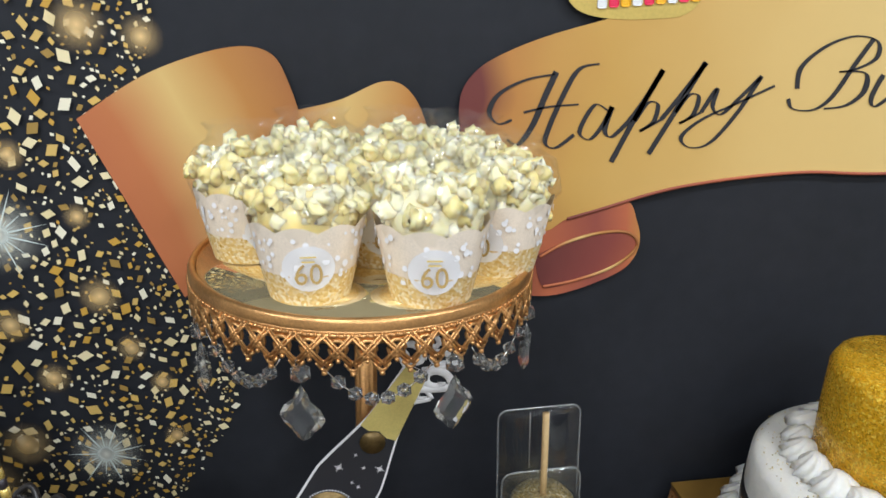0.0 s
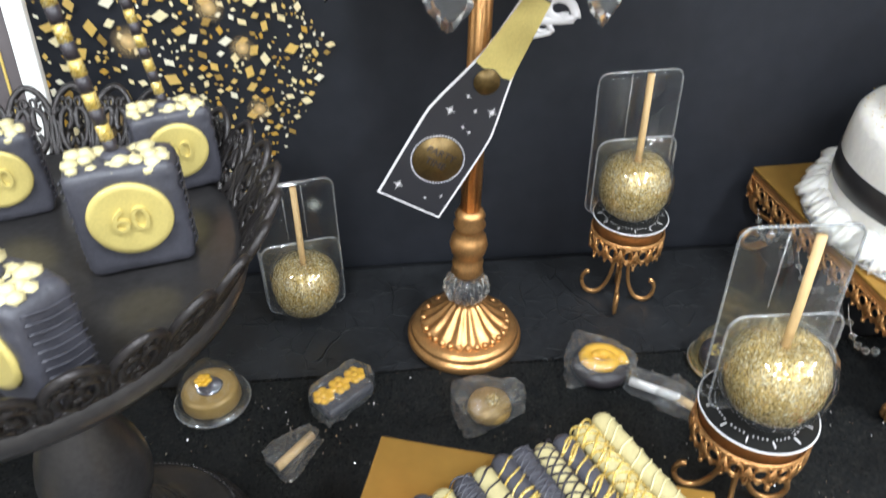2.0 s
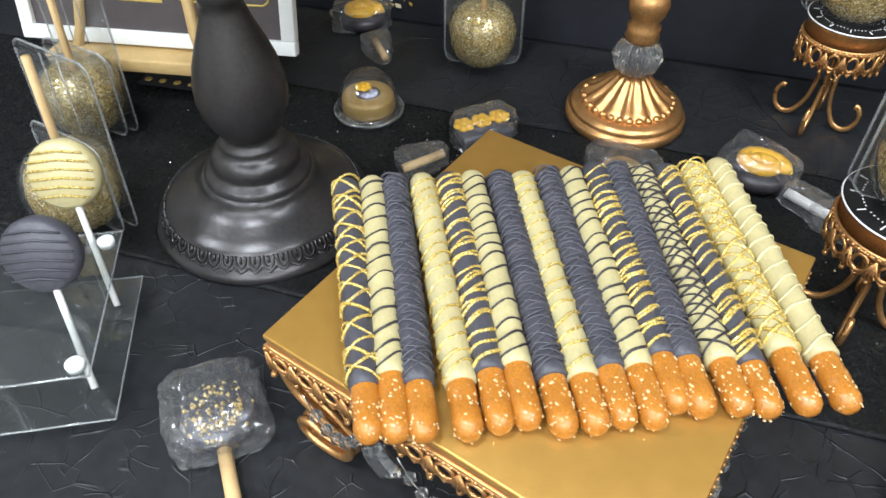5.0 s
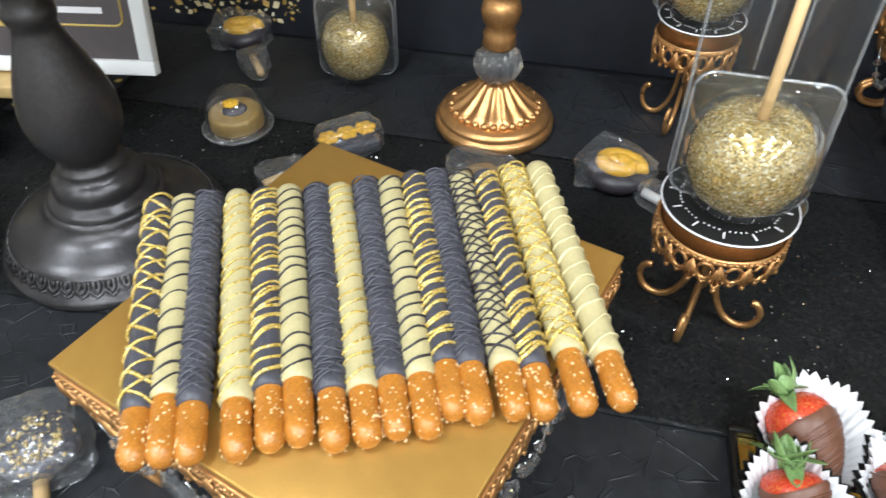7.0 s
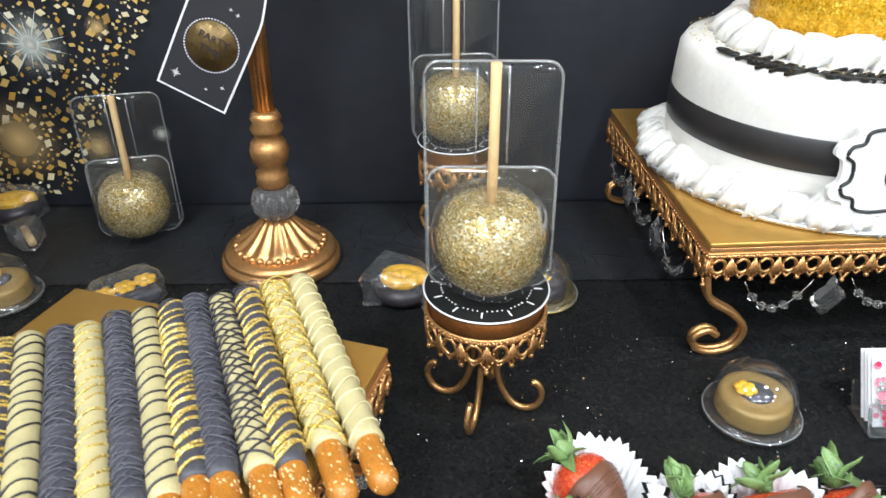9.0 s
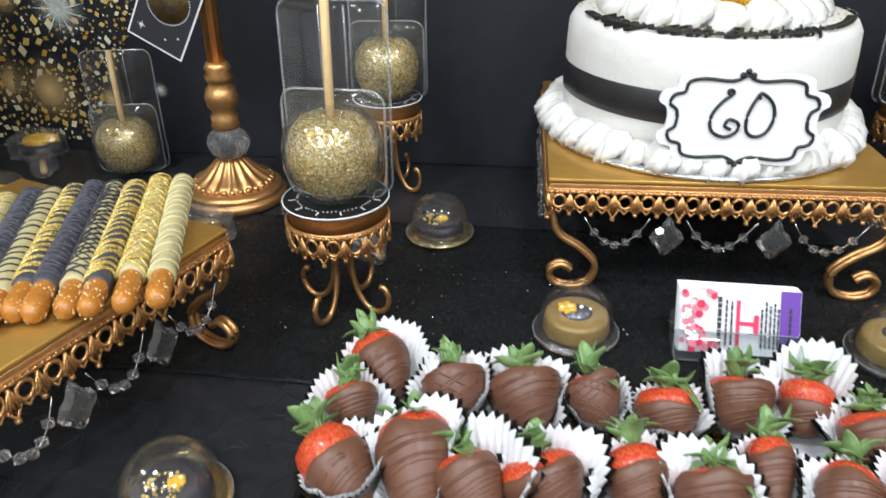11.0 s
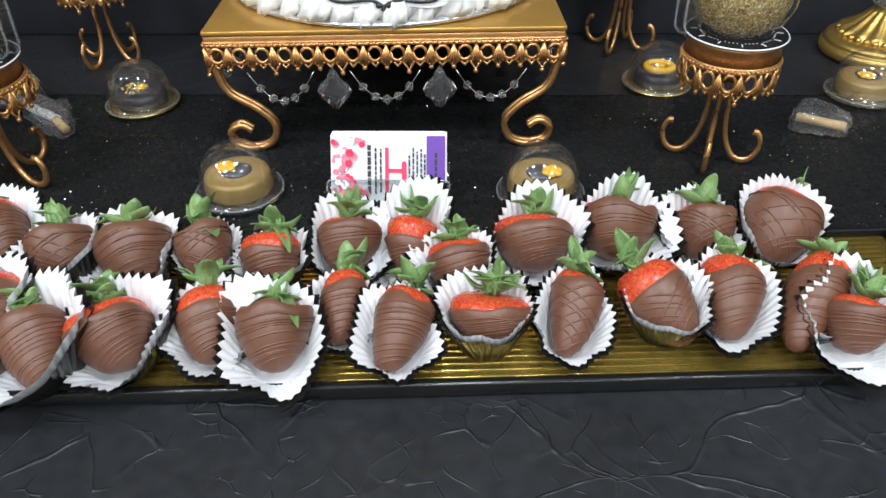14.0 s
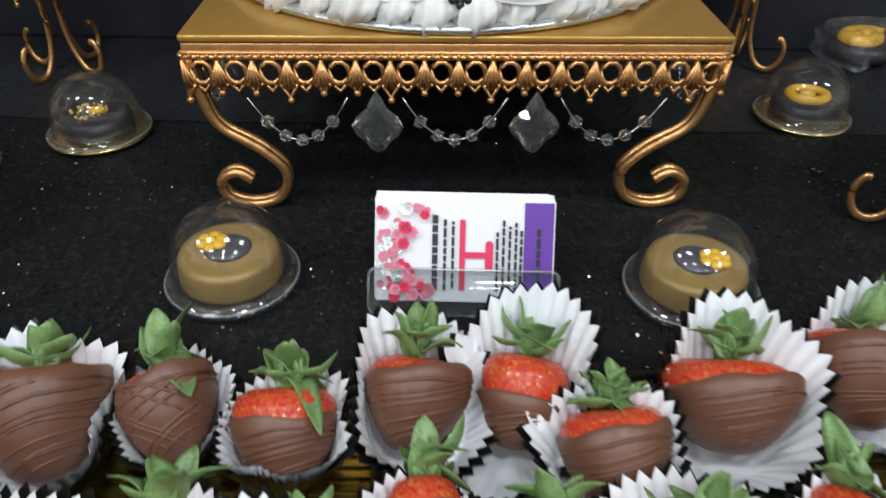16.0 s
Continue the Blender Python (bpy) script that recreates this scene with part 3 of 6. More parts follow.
script([[(1236, 192), (1262, 150), (1256, 182), (1272, 196), (1305, 165), (1338, 130)], [(1340, 128), (1300, 195), (1255, 248), (1218, 256), (1203, 236), (1240, 204), (1300, 176), (1365, 145)]], 4.5, "letter_y")
script([[(1535, 62), (1505, 110), (1472, 165), (1440, 188), (1402, 186), (1392, 168)], [(1406, 150), (1410, 112), (1450, 76), (1500, 58), (1542, 66), (1545, 95), (1510, 115), (1480, 120)], [(1480, 120), (1528, 122), (1530, 155), (1500, 180), (1460, 186)]], 5.0, "letter_b")
script([[(1562, 125), (1546, 165), (1555, 182), (1585, 160)]], 4.5, "letter_i")

# confetti: squares that thin out to the right
rnd = random.Random(4)
cb = bmesh.new()


def confetti_edge(z):
    rows = [(-0.05, -0.07), (0.02, -0.05), (0.10, 0.0), (0.18, 0.06), (0.26, 0.095), (0.32, 0.06), (0.38, 0.03), (0.45, 0.0), (0.52, -0.01), (0.58, 0.035), (0.65, 0.05), (1.2, 0.05)]
    for (a, b), (c, d) in zip(rows, rows[1:]):
        if a <= z <= c:
            return b + (d - b) * (z - a) / (c - a)
    return 0.0


placed = {}
for k in range(6500):
    z = rnd.uniform(0.0, 0.80)
    edge = confetti_edge(z)
    x = edge - abs(rnd.gauss(0, 0.15)) - 0.004
    if x < -0.62:
        continue
    size = rnd.choice((0.0012, 0.0016, 0.0022, 0.0028, 0.0034, 0.0040, 0.0046, 0.0052)) * rnd.uniform(0.85, 1.15) * (0.75 if x > edge - 0.03 else 1)
    cell = (int(x // 0.012), int(z // 0.012))
    if any((x - u) ** 2 + (z - v) ** 2 < (1.3 * (size + w)) ** 2 for i in (-1, 0, 1) for j in (-1, 0, 1) for u, v, w in placed.get((cell[0] + i, cell[1] + j), ())):
        continue
    placed.setdefault(cell, []).append((x, z, size))
    a, q = rnd.uniform(0, 3.14), rnd.uniform(0.6, 1.0)
    u, v = Vector((math.cos(a), 0, math.sin(a))) * size, Vector((-math.sin(a + 0.3), 0, math.cos(a + 0.3))) * size * q
    c = Vector((x, -rnd.random() * 0.0003, z))
    cb.faces.new([cb.verts.new(c + i * u + j * v) for i, j in ((-1, -1), (1, -1), (1, 1), (-1, 1))])
conf = part("confetti", cb, CONFETTI, backdrop, "printed gold and cream confetti squares", smooth=False, m=pose(0, YR + 0.0012, PRINT_UP))
conf["kind"] = "stuff"
for hx, hz, hr, pale in ((-0.022, 0.612, 1.3, 0), (0.03, 0.602, 1.0, 0), (-0.042, 0.358, 1.1, 0), (-0.14, 0.193, 1.4, 0), (-0.02, 0.30, 0.8, 0), (0.005, 0.26, 0.7, 0), (-0.10, 0.5, 0.8, 0), (0.012, 0.195, 0.7, 0),
                         (-0.1, 0.27, 0.9, 0), (-0.05, 0.44, 0.7, 0), (-0.13, 0.33, 1.0, 0), (-0.16, 0.08, 2.0, 0), (0.055, 0.075, 0.6, 1), (-0.2, 0.42, 1.3, 0), (-0.2, 0.6, 1.2, 0), (-0.062, 0.178, 1.9, 1), (-0.122, 0.425, 2.1, 1), (-0.062, 0.178, 0.9, 2), (-0.122, 0.425, 1.0, 2), (-0.11, 0.07, 2.6, 0), (-0.19, 0.14, 2.2, 0), (-0.02, 0.06, 1.2, 0)):
    hb = bmesh.new()
    bmesh.ops.create_circle(hb, cap_ends=True, segments=24, radius=0.02)
    part("light_spot", hb, HALO_PALE if pale else HALO, backdrop, "soft printed light spot", m=pose(hx, YR + (0.0004, 0.0001, -0.0026)[pale], hz + PRINT_UP, 90) @ Matrix.Scale(hr, 4))
for sx, sz, sr in ((-0.062, 0.178, 0.045), (-0.122, 0.425, 0.05)):
    sb = bmesh.new()
    for k in range(26):
        a, q = k * math.pi / 13 + 0.2, sr * (0.95, 0.4, 0.62, 0.35)[k % 4]
        d, s = Vector((math.cos(a), 0, math.sin(a))), Vector((-math.sin(a), 0, math.cos(a))) * 0.0013
        sb.faces.new([sb.verts.new(p) for p in (s, d * q, -s)])
    part("starburst", sb, STAR, backdrop, "pale printed starburst", smooth=False, m=pose(sx, YR - 0.002, sz + PRINT_UP))
# foot of the big printed number above the banner
printed("number_outline", flat_line([(0.395, 0.69), (0.405, 0.64), (0.43, 0.62), (0.49, 0.617), (0.53, 0.628), (0.56, 0.69)]), GOLD_INK, YR - 0.0018, "gold edge of a printed number")
for k in range(9):
    part("dot", box(0.009, 0.0006, 0.009, 0.002, None, (0.44 + 0.011 * k, 0, 0.626 + 0.0008 * k)), (PAPER, RED_PRINT, YELLOW)[k % 3], backdrop, smooth=False, m=pose(0, YR - 0.0026, PRINT_UP))

# ---------- parts shared by the stands ----------


def bead(r=0.0042):
    return blob(r, 1)


def drop_outline(s=1.0):
    pts = [(0, 0.0), (0.004, -0.006), (0.006, -0.011), (0.012, -0.016), (0.0155, -0.023), (0.0125, -0.029), (0.008, -0.033), (0.004, -0.0385), (0, -0.041)]
    pts = pts + [(-x, z) for x, z in reversed(pts[1:-1])]
    return [(x * s, z * s) for x, z in pts]


def drop_bm(s=1.0):
    """A flat cut crystal drop with bevelled facets, hanging from its top."""
    bm = bmesh.new()
    o = drop_outline(s)
    mid = [bm.verts.new((x, 0, z)) for x, z in o]
    cz = -0.022 * s
    front = [bm.verts.new((x * 0.62, -0.004 * s, cz + (z - cz) * 0.62)) for x, z in o]
    back = [bm.verts.new((x * 0.62, 0.004 * s, cz + (z - cz) * 0.62)) for x, z in o]
    n = len(o)
    for i in range(n):
        j = (i + 1) % n
        bm.faces.new((mid[i], mid[j], front[j], front[i]))
        bm.faces.new((mid[j], mid[i], back[i], back[j]))
    bm.faces.new(front)
    bm.faces.new(back)
    return bm


def garland(parent, a, b, sag, count=5, r=0.0036):
    """A sagging string of crystal beads between two places of a stand."""
    a, b = Vector(a), Vector(b)
    line = [a.lerp(b, k / 16) + Vector((0, 0, -sag * 4 * (k / 16) * (1 - k / 16))) for k in range(17)]
    part("chain", tube(line, 0.0005, 4), SILVER, parent, "thin silver wire")
    for k in range(count):
        t = (k + 1) / (count + 1)
        p = a.lerp(b, t) + Vector((0, 0, -sag * 4 * t * (1 - t)))
        part("bead", bead(r), CRYSTAL, parent, "clear crystal bead", smooth=False, m=Matrix.Translation(p))


def hang_drop(parent, p, turn=0.0, s=1.0, top=True):
    p = Vector(p)
    if top:
        part("bead", blob(0.006 * s, 1), CRYSTAL, parent, "clear crystal bead", smooth=False, m=Matrix.Translation(p + Vector((0, 0, -0.007))))
        part("ring", tube([(0.003 * math.cos(k * 0.7), 0, 0.001 + 0.004 * math.sin(k * 0.7)) for k in range(9)], 0.0005, 4, closed=True), SILVER, parent, "silver ring", m=Matrix.Translation(p))
        p = p + Vector((0, 0, -0.015))
    part("crystal_drop", drop_bm(0.84 * s), CRYSTAL, parent, "clear cut crystal drop", smooth=False, m=Matrix.Translation(p) @ pose(0, 0, 0, 0, 0, turn))


def filigree(at, length, pitch, h, closed=True, style=0):
    """Pierced metal lace that hangs down h from a rim; at(s) gives the rim's place and its outward direction."""
    bm = bmesh.new()
    n = max(1, round(length / pitch))
    step = length / n

    def to3(s, z, out=0.0):
        p, o = at(s)
        return Vector(p) + Vector((0, 0, z)) + Vector(o) * out
    rr = step * 0.30
    for i in range(n):
        s0 = (i + 0.5) * step
        zc = -h * 0.36
        tube([to3(s0 + rr * math.cos(k * math.pi / 5), zc + rr * 1.1 * math.sin(k * math.pi / 5), 0.0004) for k in range(10)], step * 0.085, 5, bm, closed=True)
        e = i * step
        if style == 1:
            for sg in (-1, 1):
                for w in (-0.1, 0.06):
                    tube([to3(s0 + sg * step * (0.5 + w), -0.03 * h, 0.0006), to3(s0 + sg * step * w, -h * 0.42, 0.0014), to3(s0 - sg * step * (0.5 - w), -h * 0.80, 0.0006)], step * 0.065, 4, bm)
            tube([to3(e + 0.17 * step * math.cos(k * math.pi / 4), -h * 0.80 + 0.17 * step * math.sin(k * math.pi / 4), 0.0004) for k in range(8)], step * 0.07, 4, bm, closed=True)
            tube([to3(e - step * 0.28, -h * 0.74), to3(e, -h * 0.98), to3(e + step * 0.28, -h * 0.74)], step * 0.075, 4, bm)
            blob(step * 0.12, 1, bm, Matrix.Translation(to3(e, -h * 1.0)))
            blob(step * 0.10, 1, bm, Matrix.Translation(to3(s0, -h * 0.66, 0.001)))
            for k in range(4):
                blob(step * 0.075, 1, bm, Matrix.Translation(to3(e + step * k / 4, 0.0, 0.0012)))
            continue
        # fans between the holes
        for k, w in ((-0.36, 0.8), (-0.18, 1), (0, 1.1), (0.18, 1), (0.36, 0.8)):
            tube([to3(e, zc + h * 0.26, 0.0008), to3(e + k * step * 0.55, zc - h * 0.12, 0.0014), to3(e + k * step * 0.9, zc - h * (0.36 - 0.2 * abs(k)), 0.0006)], step * 0.075 * w, 4, bm)
        if style == 0:
            tube([to3(s0 - rr * 0.9, zc - rr * 0.9), to3(s0, zc - h * 0.42), to3(s0 + rr * 0.9, zc - rr * 0.9)], step * 0.08, 4, bm)
        drop_z = zc - h * (0.62 if i % 3 == 0 else 0.46)
        tube([to3(e - step * 0.3, zc - h * 0.2), to3(e, drop_z + h * 0.05), to3(e + step * 0.3, zc - h * 0.2)], step * 0.085, 4, bm)
        blob(step * 0.13, 1, bm, Matrix.Translation(to3(e, drop_z)))
        # pearl edge
        for k in range(4):
            blob(step * 0.075, 1, bm, Matrix.Translation(to3(e + step * k / 4, 0.0, 0.0012)))
    m = n * 4
    for zz, w in ((-h * 0.035, 0.09), (h * 0.05, 0.07)):
        tube([to3(length * k / m, zz) for k in range(m if closed else m + 1)], step * w, 5, bm, closed=closed)
    return bm


def round_rim(r, z):
    return lambda s: ((r * math.cos(s / r), r * math.sin(s / r), z), (math.cos(s / r), math.sin(s / r), 0))


def square_rim(w, z):
    h = w / 2

    def at(s):
        s = s % (4 * w)
        k, q = int(s // w), s % w - h
        return ((q, -h, z), (h, q, z), (-q, h, z), (-h, -q, z))[k], ((0, -1, 0), (1, 0, 0), (0, 1, 0), (-1, 0, 0))[k]
    return at


def square_stand(name, w, top, m, label, fronts):
    """A square gold dessert stand with a lace skirt, scroll legs and crystal garlands."""
    st = empty(name, m, label, "cake stand")
    bm = box(w, w, 0.004, 0.0012, None, (0, 0, top - 0.004))
    part("top_plate", bm, GOLD_TOP, st, "smooth satin gold top")
    sk = bmesh.new()
    for k in range(4):
        a = radians(90 * k)
        side = box(w - 0.002, 0.003, 0.009, 0.0008, None, (0, -w / 2 + 0.0022, top - 0.0135))
        side.transform(Matrix.Rotation(a, 4, "Z"))
        merge(sk, side)
    part("border", sk, GOLD, st)
    part("lace_skirt", filigree(square_rim(w - 0.001, top - 0.011), 4 * w, 0.0184, 0.026), GOLD, st, "pierced copper-gold lace skirt")
    prof = [(0.0, top - 0.012), (0.003, 0.075), (0.010, 0.058), (0.030, 0.044), (0.043, 0.028), (0.038, 0.010), (0.021, 0.0042), (0.006, 0.009), (0.003, 0.021), (0.013, 0.0275), (0.022, 0.022)]
    for sx in (-1, 1):
        for sy in (-1, 1):
            c = Vector((sx * (w / 2 - 0.003), sy * (w / 2 - 0.006), 0))
            d = Vector((-sx, 0, 0))
            rods = bmesh.new()
            for off in (-0.0028, 0.0028):
                tube(smooth_line([c + d * q + Vector((0, off - sy * 0.004 * (1 - z / 0.09), z)) for q, z in prof], 5), 0.0030, 8, rods)
            part("leg", rods, GOLD, st, "scrolled double-rod copper-gold leg")
    for k in fronts:
        rot = Matrix.Rotation(radians(90 * k), 4, "Z")
        y, z = -w / 2 - 0.002, top - 0.034
        xs = (-0.147, 0.145)
        spans = [(-0.39, -0.205), (-0.102, 0.095), (0.195, 0.395)]
        for a, b in spans:
            garland(st, rot @ Vector((a * w, y, z)), rot @ Vector((b * w, y, z)), 0.026, 5, 0.0042)
        for x in xs:
            hang_drop(st, rot @ Vector((x * w * 1.03, y, z + 0.004)), 90 * k, 1.12, top=False)
    return st


cake_stand = square_stand("cake_stand", 0.294, 0.1135, pose(0.7145, 0.794, 0.001, 0, 0, 2.5), "square copper-gold cake stand with crystal garlands under the cake", (0, 1, 3))
pretzel_stand = square_stand("pretzel_stand", 0.230, 0.110, pose(0.196, 0.4495, 0.003, 0, 0, -17.5), "square copper-gold dessert stand holding the dipped pretzel rods", (0, 1, 3))


def small_stand(m):
    st = empty("apple_stand", m, "small round copper-gold pedestal with a black clock-face top", "stand", "small round pedestals")
    r, t = 0.0485, 0.102
    part("side_band", lathe([(0.0, t - 0.016), (r - 0.004, t - 0.016), (r - 0.0035, t - 0.004), (r - 0.001, t - 0.0015), (0.0, t - 0.0015)], 40), GOLD, st)
    rope = bmesh.new()
    for k in range(70):
        a = 2 * math.pi * k / 70
        blob(0.0019, 1, rope, Matrix.Translation(((r - 0.002) * math.cos(a), (r - 0.002) * math.sin(a), t - 0.016)))
    part("rope_edge", rope, GOLD, st)
    part("lace_skirt", filigree(round_rim(r - 0.002, t - 0.0165), 2 * math.pi * (r - 0.002), 0.0195, 0.024), GOLD, st, "pierced copper-gold lace skirt")
    face = part("clock_face", lathe([(0.0, t - 0.0012), (r, t - 0.0012), (r, t + 0.0002), (r - 0.0015, t + 0.0006), (0.0, t + 0.0006)], 48), CLOCK, st, "glossy black clock-face disc")
    part("white_edge", tube([(r * math.cos(k * math.pi / 24), r * math.sin(k * math.pi / 24), t) for k in range(48)], 0.0007, 5, closed=True), CARD_WHITE, face)
    mk = bmesh.new()
    for k in range(60):
        a = 2 * math.pi * k / 60
        b = box(0.0065 if k % 5 == 0 else 0.0012, 0.0011, 0.0003, 0, None, (r - (0.0085 if k % 5 == 0 else 0.0135), 0, t + 0.0006))
        b.transform(Matrix.Rotation(a, 4, "Z"))
        merge(mk, b)
    part("minute_marks", mk, CARD_WHITE, face, smooth=False)
    part("pedestal", lathe([(0.0, t - 0.02), (0.02, t - 0.02), (0.014, t - 0.034), (0.0, t - 0.036)], 20), GOLD, st)
    for k in range(4):
        a = radians(90 * k + 20)
        d = Vector((math.cos(a), math.sin(a), 0))
        pr = [(0.011, 0.078), (0.010, 0.045), (0.014, 0.022), (0.024, 0.007), (0.036, 0.0032), (0.046, 0.008), (0.050, 0.019), (0.046, 0.027), (0.041, 0.028)]
        part("leg", tube(smooth_line([d * q + Vector((0, 0, z)) for q, z in pr], 5), 0.0027, 8), GOLD, st, "hooked copper-gold leg")
    return st


STANDS = [(0.4035, 0.593, 0.004, 252), (0.389, 0.853, 0.001, 250), (0.996, 0.636, 0.004, 250), (0.964, 0.893, 0.001, 240)]
first_stand = small_stand(pose(*STANDS[0][:3], 0, 0, STANDS[0][3] - 200) @ Matrix.Diagonal((0.89, 0.89, 1.05, 1)))
for x, y, z, a in STANDS[1:]:
    copy_thing(first_stand, pose(x, y, z, 0, 0, a - 200) @ Matrix.Diagonal((0.89, 0.89, 1.05, 1)))


def candy_apple(m, label):
    """A sugared candy apple on a stick in a clear hinged box."""
    ap = empty("candy_apple", m, label, "candy apple", "boxed candy apples")
    rr = 0.0375
    bm = lathe([(0.0, 0.066), (0.006, 0.0665), (0.014, 0.071), (0.024, 0.0695), (0.033, 0.060), (0.0375, 0.044), (0.0365, 0.028), (0.030, 0.013), (0.020, 0.005), (0.010, 0.003), (0.0, 0.004)], 40)
    for v in bm.verts:
        v.co += v.co.normalized() * 0.0006 * noise.noise(v.co * 120)
    part("apple", bm, SUGAR, ap, "apple coated in gold sugar", m=Matrix.Diagonal((0.955, 0.955, 0.965, 1)))
    part("stick", tube([(0, 0, 0.055), (0.0006, 0, 0.10), (0.001, 0.001, 0.153)], 0.0034, 10), STICK, ap, "pale wooden stick")
    pk = part("box", outline_plate(rounded_rect(0.086, 0.150, 0.010), 0.0006), SHEET, ap, "clear plastic hinged box", m=pose(0, 0.018, 0.0))
    part("edge", tube([(x, 0.018, z) for x, z in rounded_rect(0.086, 0.150, 0.010)], 0.0011, 5, closed=True), RIM, pk, m=pose(0, -0.018, 0))
    part("front_edge", tube([(x, 0.006, z) for x, z in rounded_rect(0.083, 0.086, 0.012)], 0.0011, 5, closed=True), RIM, pk, m=pose(0, -0.018, 0))
    part("front_sheet", outline_plate(rounded_rect(0.083, 0.086, 0.012), 0.0005), SHEET, pk, m=pose(0, -0.012, 0))
    for sx in (-1, 1):
        part("fold", tube([(sx * 0.010, -0.001, 0.085), (sx * 0.010, -0.001, 0.146)], 0.0009, 4), RIM, pk)
    part("bubble", lathe([(0.0, 0.0772), (0.012, 0.0765), (0.026, 0.0725), (0.036, 0.062), (0.0405, 0.045), (0.0395, 0.027), (0.033, 0.012), (0.026, 0.0035)], 32), CLEAR, pk, m=pose(0, -0.018, 0) @ Matrix.Diagonal((0.985, 0.985, 0.99, 1)))
    return ap


APPLES = [(0.4050, 0.588, 0.1120, -2, "gold-sugared candy apple in a clear box on a small pedestal"), (0.389, 0.855, 0.1095, 4, "gold-sugared candy apple in a clear box on a small pedestal"),
          (0.996, 0.636, 0.1125, 12, "gold-sugared candy apple in a clear box on a small pedestal"), (0.964, 0.895, 0.1095, 8, "gold-sugared candy apple in a clear box on a small pedestal"),
          (0.046, 0.862, 0.0022, 12, "gold-sugared candy apple in a clear box on the tablecloth"), (-0.207, 0.510, 0.0048, -14, "gold-sugared candy apple in a clear box on the glitter runner"),
          (-0.288, 0.627, 0.0048, -10, "gold-sugared candy apple in a clear box on the glitter runner")]
first_apple = candy_apple(pose(*APPLES[0][:3], -4, 0, APPLES[0][3]), APPLES[0][4])
for x, y, z, a, lab in APPLES[1:]:
    tagged(copy_thing(first_apple, pose(x, y, z, -4, 0, a)), lab)

# ---------- tall popcorn stand ----------


def tall_stand(m, metal, label):
    st = empty("popcorn_stand", m, label, "cake stand")
    base = lathe([(0.0, 0.0), (0.062, 0.0), (0.064, 0.003), (0.0642, 0.009), (0.061, 0.0115), (0.0595, 0.0120), (0.0605, 0.0145), (0.0590, 0.0175), (0.0555, 0.0195), (0.053, 0.0205), (0.045, 0.0225)], 48)
    slim = Matrix.Diagonal((0.925, 0.925, 1, 1))
    part("foot", base, metal, st, m=slim)
    part("fluted_dome", lathe([(0.0475, 0.0215), (0.0465, 0.0255, 1), (0.041, 0.0290, 1), (0.034, 0.033, 1), (0.026, 0.040, 1), (0.019, 0.047, 1), (0.015, 0.051), (0.0, 0.052)], 96, flute=16, depth=0.07), metal, st, "ribbed copper-gold dome", m=slim)
    pe = part("pearl", blob(0.0040, 2), metal, st, m=pose(0.043, 0, 0.0232))
    for k in range(1, 30):
        a = 2 * math.pi * k / 30
        p2 = new("pearl", pe.data)
        p2.parent, p2.matrix_basis = st, pose(0.043 * math.cos(a), 0.043 * math.sin(a), 0.0232)
    part("glass_ball", lathe([(0.0, 0.050), (0.012, 0.051), (0.019, 0.058, 1), (0.0225, 0.068, 1), (0.019, 0.079, 1), (0.012, 0.086), (0.0, 0.087)], 112, flute=14, depth=0.09), CRYSTAL, st, "ribbed clear glass ball")
    part("turned_stem", lathe([(0.0, 0.086), (0.014, 0.086), (0.016, 0.089), (0.0145, 0.094), (0.0155, 0.100), (0.012, 0.104), (0.0165, 0.112), (0.0185, 0.121), (0.0165, 0.130), (0.0115, 0.136), (0.0135, 0.139), (0.0155, 0.144), (0.0125, 0.149), (0.0145, 0.154), (0.0115, 0.160), (0.0, 0.161)], 36), metal, st)
    part("post", lathe([(0.0, 0.16), (0.0088, 0.16, 1), (0.0088, 0.436, 1), (0.0, 0.436)], 40, flute=10, depth=0.07), metal, st, "reeded copper-gold post")
    z, r = 0.455, 0.130
    part("mirror_plate", lathe([(0.0, z - 0.002), (r - 0.005, z - 0.002), (r - 0.005, z), (0.0, z)], 64), MIRROR, st, "round golden mirror")
    part("rim", lathe([(r - 0.005, z - 0.004), (r - 0.004, z + 0.002), (r - 0.001, z + 0.003), (r + 0.001, z), (r + 0.0005, z - 0.012), (r - 0.003, z - 0.016), (r - 0.005, z - 0.012), (r - 0.005, z - 0.004)], 64), metal, st)
    part("under_plate", lathe([(0.0, z - 0.02), (0.02, z - 0.02), (0.06, z - 0.012), (r - 0.006, z - 0.008), (r - 0.006, z - 0.004), (0.0, z - 0.004)], 40), metal, st)
    part("lace_skirt", filigree(round_rim(r, z - 0.008), 2 * math.pi * r, 0.0183, 0.027, style=1), metal, st, "pierced copper-gold lace skirt")
    for k in range(8):
        a0, a1 = radians(45 * k + 6), radians(45 * k + 39)
        zz = z - 0.029
        garland(st, (r * math.cos(a0), r * math.sin(a0), zz), (r * math.cos(a1), r * math.sin(a1), zz), 0.028, 6, 0.0054)
        a2 = radians(45 * k)
        hang_drop(st, (r * math.cos(a2), r * math.sin(a2), zz - 0.001), 45 * k + 90, 1.22)
    return st


tall_stand(pose(0.210, 0.806, 0.002, 0.2, 1.15, 27), GOLD, "tall copper-gold mirror-topped cake stand hung with crystals")
tall_stand(pose(1.250, 0.875, 0.002, 0, 0, 10), OLD_GOLD, "tall antique-gold cake stand hung with crystals")


